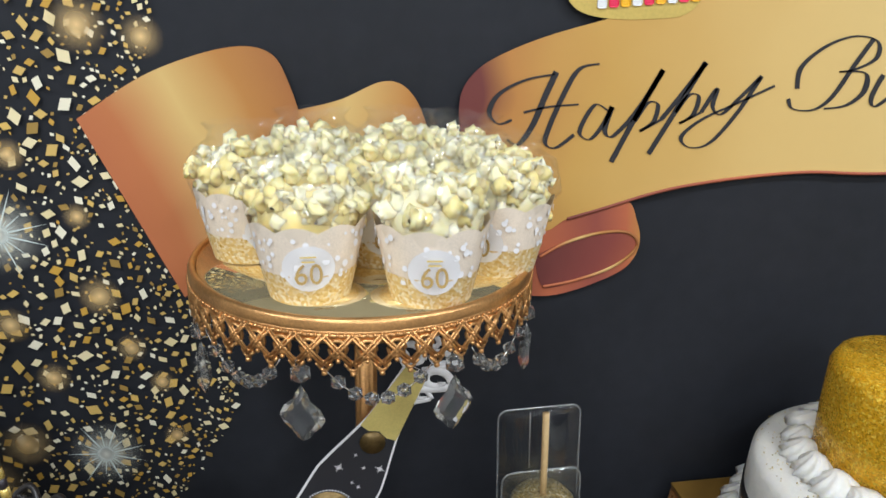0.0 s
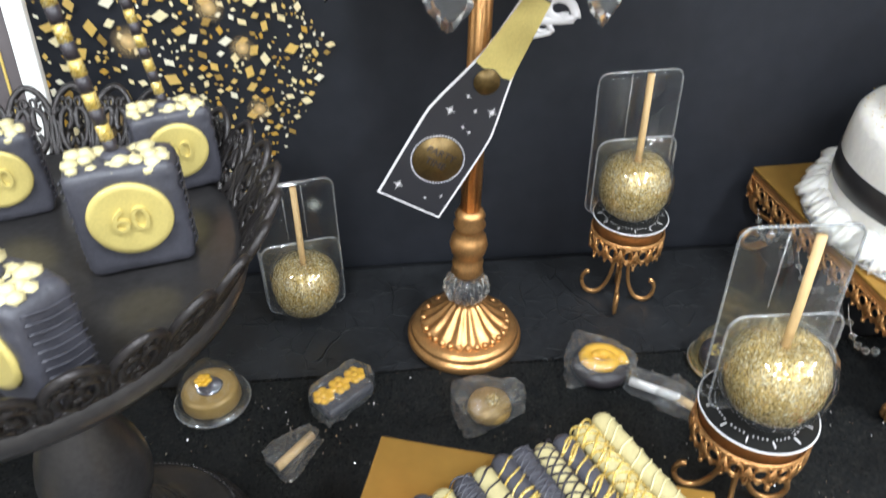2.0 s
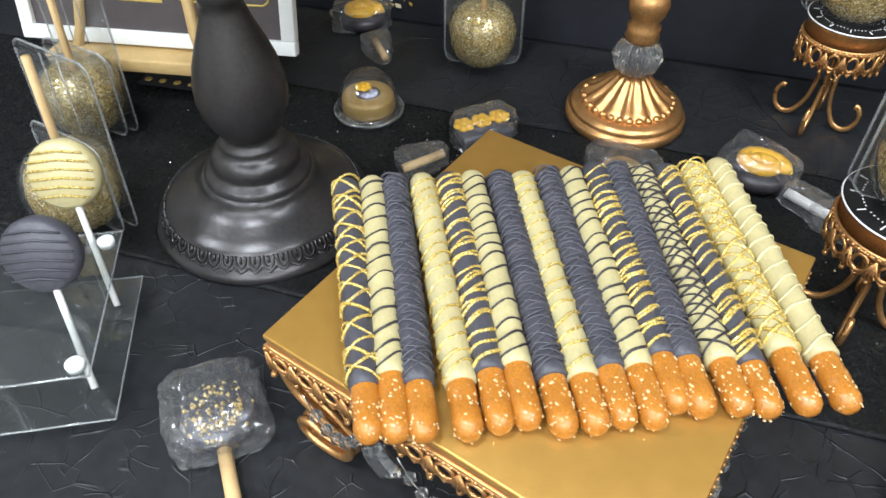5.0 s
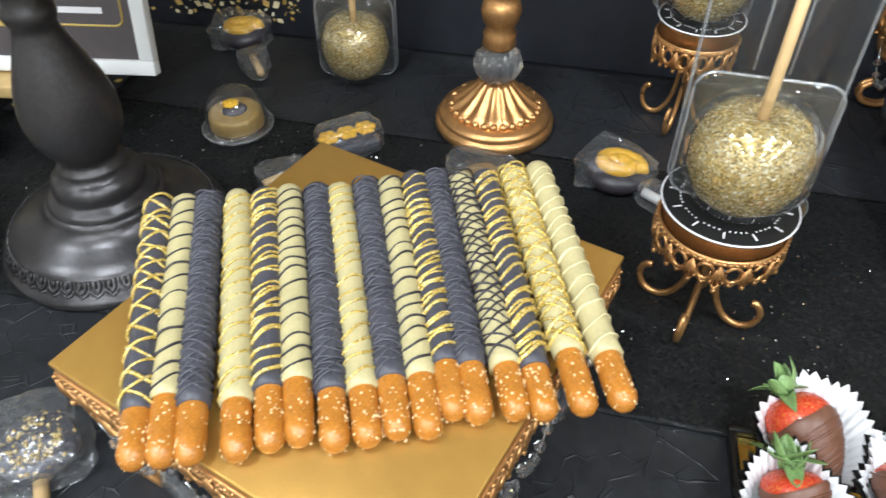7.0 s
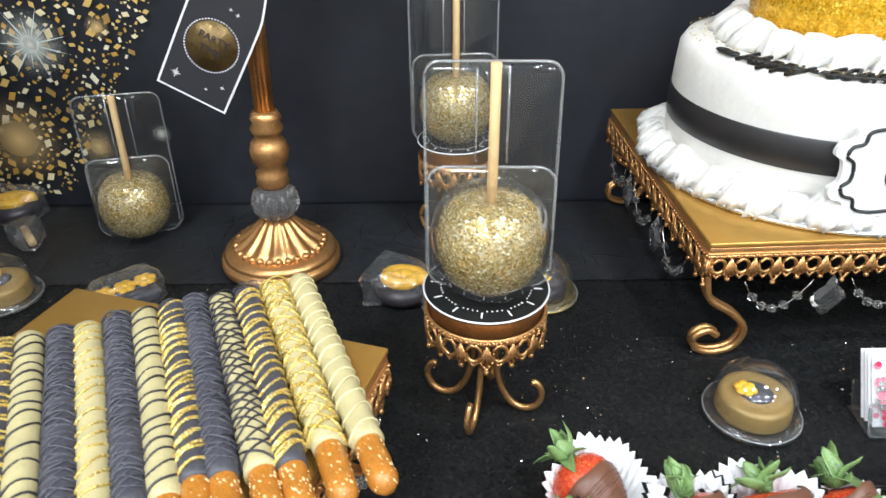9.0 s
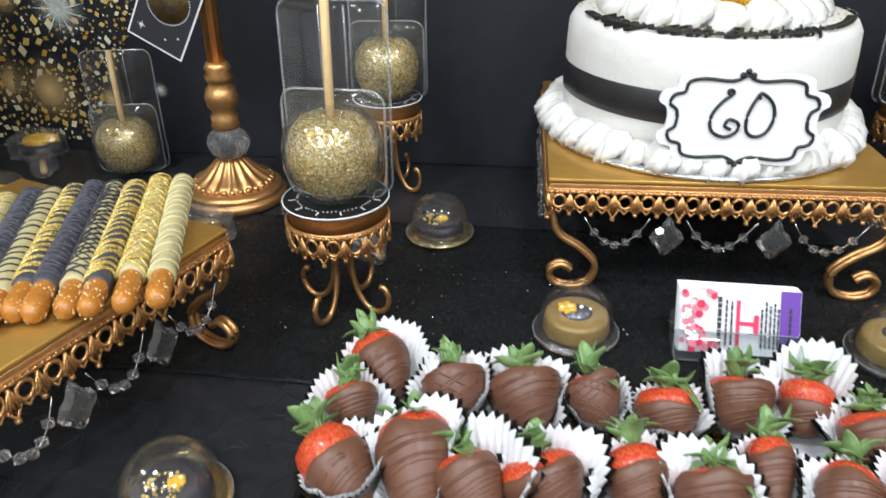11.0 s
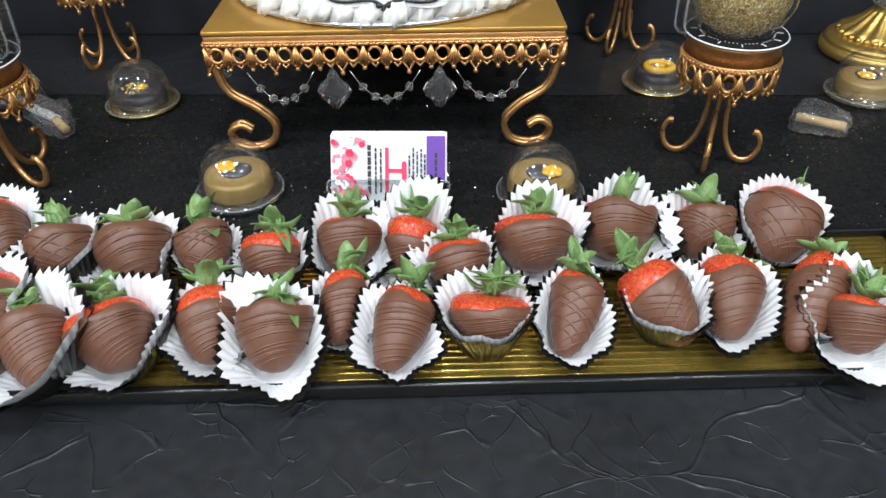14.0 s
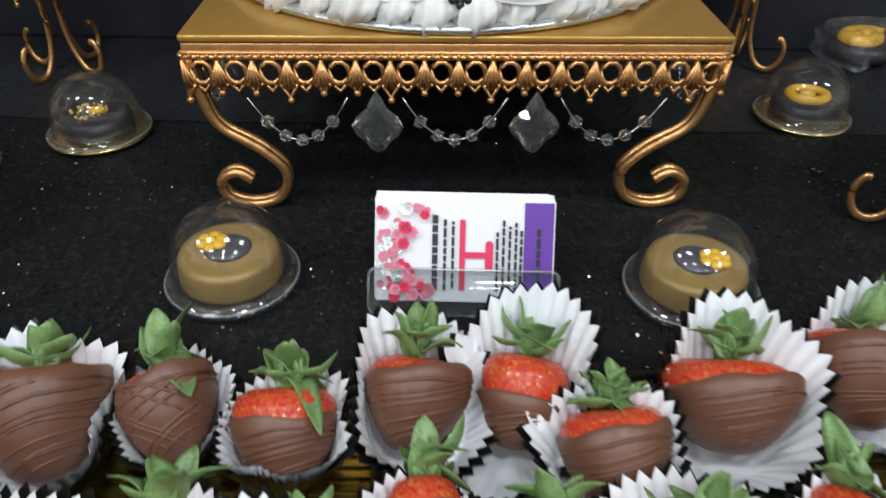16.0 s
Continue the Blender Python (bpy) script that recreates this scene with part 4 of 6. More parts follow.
def popcorn_cup(seed):
    """A bag of popcorn in a scalloped printed cup."""
    cp = empty("popcorn_cup", None, "clear bag of popcorn in a scalloped gold-print paper cup", "popcorn cup", "popcorn cups on the stand")
    cup = bmesh.new()
    seg = 72
    levels = [(0.027, 0.0), (0.0305, 0.016), (0.0345, 0.034), (0.0385, 0.052)]
    rings = []
    for i, (r, z) in enumerate(levels):
        rings.append([cup.verts.new((r * math.cos(2 * math.pi * k / seg), r * math.sin(2 * math.pi * k / seg), z + (0.004 * abs(math.sin(9 * math.pi * k / seg)) if i == 3 else 0))) for k in range(seg)])
    for a, b in zip(rings, rings[1:]):
        for k in range(seg):
            cup.faces.new((a[k], a[(k + 1) % seg], b[(k + 1) % seg], b[k]))
    cup.faces.new(rings[0])
    wrap = part("paper_cup", cup, CUP_PALE, cp, "blush and gold printed paper cup")
    part("glitter_band", lathe([(0.0273, 0.0), (0.0309, 0.016), (0.0325, 0.022)], 48), CUP_PRINT, wrap, "gold glitter print")
    dots = bmesh.new()
    rd = random.Random(seed)
    for k in range(90):
        a, z = rd.uniform(0, 6.28), rd.uniform(0.018, 0.05)
        r = 0.0272 + 0.0113 * z / 0.052 + 0.0006
        s = rd.uniform(0.001, 0.0026)
        mm = Matrix.Rotation(a, 4, "Z") @ Matrix.Translation((r, 0, z)) @ Matrix.Rotation(radians(90), 4, "Y")
        bmesh.ops.create_circle(dots, cap_ends=True, segments=8, radius=s, matrix=mm)
    part("spot_print", dots, CARD_WHITE, wrap, "white printed spots", smooth=False)
    lab = bmesh.new()
    grid = []
    for k in range(24):
        a = 2 * math.pi * k / 24
        x, z = 0.0165 * math.cos(a), 0.028 + 0.0165 * math.sin(a)
        r = 0.0272 + 0.0113 * z / 0.052 + 0.0009
        grid.append(lab.verts.new((x, -math.sqrt(r * r - x * x), z)))
    c = lab.verts.new((0, -0.0345, 0.028))
    for k in range(24):
        lab.faces.new((grid[k], grid[(k + 1) % 24], c))
    tag = part("round_label", lab, CARD_WHITE, wrap, "round white label")
    letters("60", 0.0185, CUP_INK, cp, Matrix.Translation((0, -0.0362, 0.0245)) @ Matrix.Rotation(radians(90 - 12.3), 4, "X"), 0.0004, name="number")
    for w, zz in ((0.010, 0.0355), (0.008, 0.0325)):
        part("text_line", box(w, 0.0003, 0.0009), GOLD_INK, cp, smooth=False, m=Matrix.Translation((0, -0.0374, zz + 0.001)) @ Matrix.Rotation(radians(-12.3), 4, "X"))
    pop = bmesh.new()
    for k in range(230):
        a, u = rd.uniform(0, 6.28), math.sqrt(rd.random())
        z = 0.040 + 0.038 * rd.random() ** 0.8
        w = 0.0305 if z < 0.064 else 0.0305 - (z - 0.064) * 0.66
        if z < 0.052:
            w = 0.029
        p = Vector((w * u * math.cos(a), 0.85 * w * u * math.sin(a), z))
        for j in range(rd.randint(2, 3)):
            o = Vector((rd.gauss(0, 1), rd.gauss(0, 1), rd.gauss(0, 1))) * 0.0038
            blob(rd.uniform(0.0046, 0.0074), 2 if z > 0.055 else 1, pop, Matrix.Translation(p + o) @ Euler((rd.random() * 6, rd.random() * 6, 0)).to_matrix().to_4x4() @ Matrix.Diagonal((1, rd.uniform(0.6, 1), rd.uniform(0.6, 1), 1)))
    # added solid core in popcorn colour, keeps the gaps between kernels from going dark
    blob(0.0325, 3, pop, Matrix.Translation((0, 0, 0.053)) @ Matrix.Diagonal((1, 0.92, 0.90, 1)))
    for v in pop.verts:
        p = v.co * 260
        v.co += Vector((noise.noise(p), noise.noise(p + Vector((3, 0, 0))), noise.noise(p + Vector((0, 3, 0))))) * 0.0044
    corn = part("popcorn", pop, POPCORN, cp, "pale yellow popped corn")
    corn["kind"] = "stuff"
    bag = lathe([(0.031, 0.03), (0.037, 0.050), (0.041, 0.062), (0.0405, 0.072), (0.036, 0.083), (0.029, 0.090), (0.026, 0.095), (0.032, 0.101)], 40)
    for v in bag.verts:
        v.co.y *= 1.0 if v.co.z < 0.07 else max(0.25, 1 - (v.co.z - 0.07) * 20)
        v.co += Vector((noise.noise(v.co * 70), noise.noise(v.co * 70 + Vector((7, 0, 0))), noise.noise(v.co * 60 + Vector((0, 9, 0))))) * 0.004
    part("bag", bag, POP_BAG, cp, "clear crinkled bag", smooth=False)
    return cp


CUPS = [(0.183, 0.733, 4), (0.264, 0.724, -2), (0.133, 0.808, 32), (0.319, 0.776, -34), (0.230, 0.797, 8), (0.178, 0.868, 12), (0.250, 0.874, -5), (0.300, 0.852, -20)]
cups = [popcorn_cup(k) for k in (3, 8)]
for k in range(len(CUPS)):
    x, y, a = CUPS[k]
    mm = pose(x, y, 0.4578 + (y - 0.806) * 0.0035 - (x - 0.219) * 0.0201, 0.2, 1.15, a)
    if k < 2:
        cups[k].matrix_world = mm
    else:
        copy_thing(cups[k % 2], mm)

# bottle cut-out hanging on the stand
bottle = empty("bottle_cutout", pose(0.254, 0.791, 0.352, 0, 30, 0) @ Matrix.Scale(0.86, 4), "black and gold paper cut-out of a bottle hanging from the stand", "decoration")


def bottle_shape(g):
    half = [(0.0115 + g, 0.012), (0.0125 + g, -0.012), (0.0155 + g, -0.05), (0.022 + g, -0.08), (0.031 + g, -0.115), (0.034 + g, -0.14), (0.034 + g, -0.228 - g)]
    line = [(p.x, p.z) for p in smooth_line([(x, 0, z) for x, z in half], 5)]
    return line + [(-x, z) for x, z in reversed(line)]


part("card", outline_plate(bottle_shape(0.0022), 0.0012), CARD_WHITE, bottle, "white card edge", smooth=False)
part("dark_print", outline_plate(bottle_shape(0.0), 0.0004), INK, bottle, "glossy black print", smooth=False, m=pose(0, -0.0013, 0))
part("gold_neck", outline_plate([(-0.0115, 0.010), (0.0115, 0.010), (0.0195, -0.066), (0.010, -0.068), (0.0, -0.064), (-0.010, -0.068), (-0.0195, -0.066)], 0.0004), MEDAL, bottle, "pale gold neck", smooth=False, m=pose(0, -0.0018, 0))
part("seal", lathe([(0.0, 0.0), (0.0125, 0.0), (0.0125, 0.0008), (0.0, 0.0008)], 24), FOIL_GOLD, bottle, "dark gold seal", m=pose(0, -0.0022, -0.078, 90))
lab = part("round_label", lathe([(0.0, 0.0), (0.025, 0.0), (0.025, 0.0006), (0.0, 0.0006)], 32), FOIL_GOLD, bottle, "dull gold foil label", m=pose(0, -0.0018, -0.170, 90))
letters("PARTY", 0.0105, DARK_DRIZZLE, bottle, pose(0, -0.0028, -0.163, 90), 0.0003)
letters("TIME", 0.0105, DARK_DRIZZLE, bottle, pose(0, -0.0028, -0.175, 90), 0.0003)
ring = bmesh.new()
for k in range(56):
    a = 2 * math.pi * k / 56
    blob(0.0009, 1, ring, Matrix.Translation((0.0265 * math.cos(a), 0, 0.0265 * math.sin(a))))
part("dotted_ring", ring, CARD_WHITE, bottle, m=pose(0, -0.002, -0.170))
for sx, sz, sr in ((-0.016, -0.118, 0.006), (0.021, -0.102, 0.006), (0.006, -0.108, 0.003), (-0.008, -0.098, 0.003), (0.012, -0.13, 0.003), (0.004, -0.128, 0.0025), (-0.022, -0.212, 0.006), (0.024, -0.205, 0.003), (0.01, -0.214, 0.0025)):
    sb = bmesh.new()
    for k in range(8):
        a = k * math.pi / 4
        d, s = Vector((math.cos(a), 0, math.sin(a))) * sr * (1 if k % 2 == 0 else 0.6), Vector((-math.sin(a), 0, math.cos(a))) * sr * 0.16
        sb.faces.new([sb.verts.new(p) for p in (s, d, -s)])
    part("star", sb, CARD_WHITE, bottle, smooth=False, m=pose(sx, -0.0024, sz))
spray = bmesh.new()
for sx, z0, sc, fl in ((-0.012, 0.022, 1.0, 1), (0.014, 0.030, 0.8, -1), (0.022, 0.008, 1.1, -1), (-0.004, 0.042, 0.7, 1), (0.016, -0.012, 0.6, -1)):
    pts = [(sx * 0.3 + fl * 0, 0, z0 - 0.018)] + [(sx - fl * (0.004 + 0.011 * sc * (1 - k / 13)) * math.cos(k * 0.6), 0, z0 + 0.012 * sc * (1 - k / 16) * math.sin(k * 0.6)) for k in range(12)]
    tube(smooth_line(pts, 3), 0.0042 * sc, 6, spray)
for v in spray.verts:
    v.co.y *= 0.2
part("spray_swirl", spray, CARD_WHITE, bottle, "white card swirls of spray")

# ---------- dipped pretzel rods ----------
RODS = [(0.050, 0.497, 0.134, 0.327), (0.065, 0.504, 0.146, 0.331), (0.078, 0.510, 0.158, 0.335), (0.095, 0.516, 0.178, 0.342), (0.111, 0.522, 0.191, 0.350), (0.125, 0.528, 0.203, 0.356), (0.142, 0.534, 0.220, 0.357), (0.156, 0.537, 0.234, 0.363), (0.171, 0.545, 0.246, 0.370), (0.185, 0.551, 0.260, 0.374), (0.199, 0.560, 0.269, 0.386), (0.213, 0.564, 0.281, 0.387), (0.229, 0.566, 0.298, 0.393), (0.244, 0.572, 0.311, 0.396), (0.261, 0.580, 0.329, 0.403), (0.276, 0.588, 0.347, 0.410)]
KINDS = "ABCDEBCDCBECXEYD"


def pretzel_rod(kind, length, m, seed):
    names = {"A": "charcoal-dipped pretzel rod with crossed gold drizzle", "B": "cream-dipped pretzel rod with thin dark drizzle", "C": "charcoal-dipped pretzel rod with matching drizzle", "D": "cream-dipped pretzel rod with gold and cream drizzle",
             "E": "charcoal-dipped pretzel rod with gold stripes", "X": "cream-dipped pretzel rod with crossed dark drizzle", "Y": "cream-dipped pretzel rod with crossed gold drizzle"}
    rod = empty("pretzel_rod", m, names[kind], "pretzel rod", "dipped pretzel rods")
    rd = random.Random(seed)
    dip = length * rd.uniform(0.150, 0.190)
    r = 0.0083
    prof = [(0.0, length), (0.004, length - 0.0006), (0.0068, length - 0.003)] + [(r + 0.0005 * rd.uniform(-1, 1), length - 0.006 - (length - dip - 0.006) * k / 26) for k in range(27)] + [(0.0066, dip - 0.001), (0.004, dip)]
    co = lathe(prof, 18)
    for v in co.verts:
        v.co += Vector((v.co.x, v.co.y, 0)) * 0.06 * noise.noise(v.co * 160 + Vector((seed, 0, 0)))
    part("coating", co, GREY_CANDY if kind in "ACE" else CREAM_CANDY, rod)
    z0, z1 = dip + 0.004, length - 0.004
    dz = bmesh.new()
    def stripe(zc, slope, rr):
        pts = []
        for j in range(13):
            an = math.pi * (-0.12 + 1.24 * j / 12)
            pts.append((rr * math.cos(an), rr * math.sin(an), min(length - 0.002, max(dip, zc + slope * r * math.cos(an) + 0.0007 * math.sin(an * 3 + zc * 900)))))
        tube(pts, (0.0011 if kind in "AEY" else 0.0008) * rd.uniform(0.75, 1.15), 4, dz)
    step = {"A": 0.0120, "X": 0.0085, "Y": 0.0085, "B": 0.0105, "C": 0.0050, "D": 0.0095, "E": 0.0085}[kind]
    zc = z0 + 0.003
    lean_ = -0.38 - 0.25 * rd.random()
    while zc < z1 - 0.002:
        if kind in "AXY":
            stripe(zc, 0.72 + rd.uniform(-0.12, 0.12), r + 0.0004)
            stripe(zc + step * rd.uniform(0.3, 0.7), -0.72 + rd.uniform(-0.12, 0.12), r + 0.0006)
        else:
            stripe(zc, lean_ + rd.uniform(-0.14, 0.14), r + 0.0003)
            if kind == "E" and rd.random() < 0.6:
                stripe(zc + rd.uniform(0.0014, 0.0026), lean_ + rd.uniform(-0.2, 0.2), r + 0.0003)
            if kind == "C":
                stripe(zc + 0.002, -lean_ * rd.uniform(0.2, 1.0), r + 0.0003)
        zc += step * rd.uniform(0.72, 1.28)
    part("drizzle", dz, {"A": GOLD_DRIZZLE, "B": DARK_DRIZZLE, "C": GREY_CANDY, "D": GOLD_DRIZZLE if seed < 12 else CREAM_DRIZZLE, "E": GOLD_DRIZZLE, "X": DARK_DRIZZLE, "Y": GOLD_DRIZZLE}[kind], rod)["kind"] = "stuff"
    pb = lathe([(0.0, 0.0), (0.004, 0.0008), (0.0066, 0.004)] + [(0.0072 + 0.0004 * rd.uniform(-1, 1), 0.007 + (dip - 0.004) * k / 8) for k in range(9)], 16)
    part("pretzel_end", pb, PRETZEL, rod, "baked brown salted pretzel end")
    sa = bmesh.new()
    for k in range(105):
        a, z = rd.uniform(0, 6.28), rd.uniform(0.001, dip - 0.003)
        q = 0.0070 if z > 0.005 else 0.0052
        s = rd.choice((0.0003, 0.0004, 0.0005, 0.0007))
        blob(s, 1, sa, Matrix.Translation((q * math.cos(a), q * math.sin(a), z)) @ Matrix.Rotation(a, 4, "Z") @ Matrix.Diagonal((0.8, rd.uniform(0.8, 1.8), rd.uniform(0.9, 2.2), 1)))
    part("salt", sa, SALT, rod, "coarse salt grains")["kind"] = "stuff"
    return rod


for k in range(16):
    x0, y0, x1, y1 = RODS[k]
    a, b = Vector((x1, y1, 0.1217)), Vector((x0, y0, 0.1217))
    d = b - a
    mm = Matrix.Translation(a) @ d.to_track_quat("Z", "Y").to_matrix().to_4x4()
    pretzel_rod(KINDS[k], d.length, mm, k + 1)

# ---------- cake ----------
cake = empty("birthday_cake", pose(0.7125, 0.795, 0.1153) @ Matrix.Diagonal((1, 1, 1.06, 1)), "two-tier white and gold birthday cake on a silver board", "cake")
part("cake_board", lathe([(0.0, 0.0), (0.149, 0.0), (0.151, 0.002), (0.150, 0.004), (0.0, 0.004)], 96), FOILBOARD, cake, "round silver foil board")


def piped(r, z, count, s, name, parent, seed):
    """A border of piped shells, each ridged and swirled."""
    rd = random.Random(seed)
    bm = bmesh.new()
    for k in range(count):
        a = 2 * math.pi * k / count
        b = lathe([(0.0, 0.0), (0.9, 0.0, 1), (1.0, 0.35, 1), (0.8, 0.75, 1), (0.42, 1.1, 1), (0.0, 1.35)], 27, flute=9, depth=0.15)
        for v in b.verts:
            q = v.co.z * 0.9
            x, y = v.co.x, v.co.y
            v.co.x, v.co.y = x * math.cos(q) - y * math.sin(q), x * math.sin(q) + y * math.cos(q)
        f = rd.uniform(0.82, 1.12)
        b.transform(Matrix.Rotation(a, 4, "Z") @ Matrix.Translation((r, 0, z)) @ Matrix.Rotation(radians(rd.uniform(5, 40)), 4, "X") @ Matrix.Rotation(rd.uniform(0, 6.28), 4, "Z") @ Matrix.Diagonal((s * f, s * f * 1.15, s * f, 1)))
        merge(bm, b)
    return part(name, bm, ICING, parent, "piped white buttercream shells")


t1 = lathe([(0.0, 0.004), (0.128, 0.004), (0.129, 0.03), (0.1285, 0.075), (0.127, 0.094), (0.1225, 0.101), (0.115, 0.103), (0.0, 0.104)], 96)
for v in t1.verts:
    v.co += Vector((v.co.x, v.co.y, 0)).normalized() * 0.0008 * noise.noise(v.co * 45)
part("lower_tier", t1, ICING, cake, "white buttercream lower tier")
part("ribbon_band", lathe([(0.1293, 0.036), (0.1302, 0.037), (0.1302, 0.061), (0.1293, 0.062)], 96), RIBBON, cake, "black satin ribbon")
piped(0.1345, 0.004, 40, 0.0175, "lower_border", cake, 2)
t2 = lathe([(0.0, 0.10), (0.074, 0.10), (0.075, 0.15), (0.0745, 0.195), (0.071, 0.204), (0.064, 0.207), (0.0, 0.208)], 80)
for v in t2.verts:
    v.co += Vector((v.co.x, v.co.y, 0)).normalized() * 0.0012 * noise.noise(v.co * 90)
part("upper_tier", t2, GLITTER, cake, "gold glitter sugar upper tier")
piped(0.083, 0.102, 20, 0.0185, "upper_border", cake, 6)
dust = bmesh.new()
rd = random.Random(9)
for k in range(500):
    a, r = rd.uniform(0, 6.28), rd.uniform(0.085, 0.122)
    blob(rd.uniform(0.0003, 0.0008), 1, dust, Matrix.Translation((r * math.cos(a), r * math.sin(a), 0.1042)))
part("gold_dust", dust, GOLD_DRIZZLE, cake, "scattered gold sugar")["kind"] = "stuff"
msg, span = "Happy 60th Birthday", radians(98)
for k in range(len(msg)):
    if msg[k] == " ":
        continue
    a = radians(-103) + span * ((k + 0.5) / len(msg) - 0.5)
    letters(msg[k], 0.0235, BLACK_ICING, cake, Matrix.Rotation(a + radians(90), 4, "Z") @ Matrix.Translation((0, -0.114, 0.1052)) @ Matrix.Rotation(radians(12), 4, "X"), 0.0012, 0.55, "icing_letter")
for q0, q1, ph in ((-52, -20, 0.0), (-163, -155, 1.0), (-150, -128, 0.4), (-124, -92, 0.9), (-88, -56, 0.2)):
    sq = bmesh.new()
    for j in range(2):
        tube([(0.116 * math.cos(radians(q0 + (q1 - q0) * k / 40)) + 0.004 * math.cos(k * 1.3 + j), 0.116 * math.sin(radians(q0 + (q1 - q0) * k / 40)) + 0.004 * math.sin(k * 1.3 + j), 0.1052) for k in range(41)], 0.0009, 5, sq)
    part("icing_scroll", sq, BLACK_ICING, cake, "black piped scribble")
letters("Birthday", 0.022, MEDAL, cake, Matrix.Translation((-0.035, -0.0685, 0.178)) @ Matrix.Rotation(radians(-27), 4, "Z") @ Matrix.Rotation(radians(90), 4, "X"), 0.001, 0.3, "tier_lettering")
top = part("topper_stick", tube([(0.0, 0, 0.2), (0.0, 0, 0.25)], 0.0016, 8), STICK, cake)
letters("60", 0.07, SUGAR, cake, Matrix.Translation((0.0, 0, 0.272)) @ Matrix.Rotation(radians(90), 4, "X"), 0.0014, 0.0, "topper_number")

# plaque on the cake's front
pq = empty("number_plaque", pose(0.7215, 0.655, 0.1245, -7), "white fondant plaque with a black iced sixty against the cake", "cake plaque")


def plaque_shape(s, dz=0.0):
    q = [(0.0, 0.040), (0.012, 0.0345), (0.035, 0.036), (0.049, 0.033), (0.052, 0.024), (0.061, 0.021), (0.064, 0.013), (0.058, 0.008), (0.0565, 0.0)]
    line = [(p.x, p.z) for p in smooth_line([(x, 0, z) for x, z in q], 4)]
    full = line + [(x, -z) for x, z in reversed(line[:-1])]
    full = full + [(-x, z) for x, z in reversed(full[1:-1])]
    return [(x * s, z * s + dz) for x, z in full]


part("plate", outline_plate(plaque_shape(1.0, 0.041), 0.005), PLAQUE, pq, smooth=False)
part("iced_edge", tube([(x, -0.0058, z) for x, z in plaque_shape(0.87, 0.041)], 0.0014, 6, closed=True), BLACK_ICING, pq, "black piped edge")
num = bmesh.new()
for pts in ([(-0.011, 0.060), (-0.013, 0.063), (-0.010, 0.064), (-0.009, 0.061), (-0.016, 0.055), (-0.023, 0.044), (-0.022, 0.032), (-0.012, 0.027), (-0.003, 0.031), (-0.002, 0.038), (-0.009, 0.041), (-0.012, 0.036), (-0.007, 0.033)],
            [(0.011, 0.061), (0.008, 0.056), (0.004, 0.044), (0.005, 0.032), (0.012, 0.028), (0.020, 0.032), (0.024, 0.044), (0.021, 0.055), (0.013, 0.062), (0.010, 0.060), (0.012, 0.058)]):
    tube(smooth_line([(x, -0.0060, z) for x, z in pts], 5), 0.0014, 6, num)
part("number", num, BLACK_ICING, pq, "black iced number sixty")
for x, z in ((0, 0.0785), (0, 0.0045), (0.004, 0.0755), (-0.004, 0.0755), (0.004, 0.007), (-0.004, 0.007)):
    part("icing_dot", blob(0.0024, 2), BLACK_ICING, pq, m=pose(x, -0.006, z))

# ---------- strawberries on their tray ----------
tray = empty("strawberry_tray", pose(0.765, 0.4375, 0.0015, 0, 0, 2.8) @ Matrix.Diagonal((1, 1.05, 1, 1)), "long gold-lined black lacquer serving tray", "tray")
tb = box(0.665, 0.126, 0.003, 0.001)
part("tray_floor", tb, TRAY_GOLD, tray, "glossy gold tray floor", m=pose(0, 0, 0.002))
rl = bmesh.new()
for k in range(24):
    tube([(-0.325, -0.0585 + 0.0051 * k, 0.0052), (0.325, -0.0585 + 0.0051 * k, 0.0052)], 0.0011, 4, rl)
part("ribs", rl, TRAY_GOLD, tray, "fine gold ribs")
rm = bmesh.new()
for sx, sy, at in ((0.675, 0.005, (0, -0.0655, 0)), (0.675, 0.005, (0, 0.0655, 0)), (0.005, 0.126, (-0.335, 0, 0)), (0.005, 0.126, (0.335, 0, 0))):
    box(sx, sy, 0.0105, 0.0015, rm, at)
part("rim", rm, TRAY_BLACK, tray, "black lacquer rim")


def leaf_bm(length, width, curl, sway=0.0):
    """A sepal or leaf: narrow foot, broad middle, blunt tip, folded along its rib."""
    bm = bmesh.new()
    n, rows = 8, []
    for i in range(n + 1):
        t = i / n
        w = width * (0.30 + 0.70 * math.sin(math.pi * min(1.0, 0.15 + 0.62 * t))) * math.sqrt(max(0.012, 1 - t ** 3.2))
        y, z = length * t, length * (curl * t * t + 0.10 * math.sin(t * 5 + sway * 9)) + 0.002
        rows.append([bm.verts.new((q * w + sway * length * t * t, y, z + abs(q) * w * 0.45)) for q in (-1, -0.5, 0, 0.5, 1)])
    for a, b in zip(rows, rows[1:]):
        for k in range(4):
            bm.faces.new((a[k], a[k + 1], b[k + 1], b[k]))
    ex = bmesh.ops.extrude_face_region(bm, geom=bm.faces[:])
    bmesh.ops.translate(bm, vec=(0, 0, -0.0004), verts=[v for v in ex["geom"] if isinstance(v, bmesh.types.BMVert)])
    return bm


# how far the back of some paper cups stands up
BACKS = {0: 0.05, 1: 0.20, 2: 0.12, 4: 0.24, 5: 0.62, 6: 0.26, 7: 0.40, 8: 0.42, 9: 0.35, 10: 0.40}


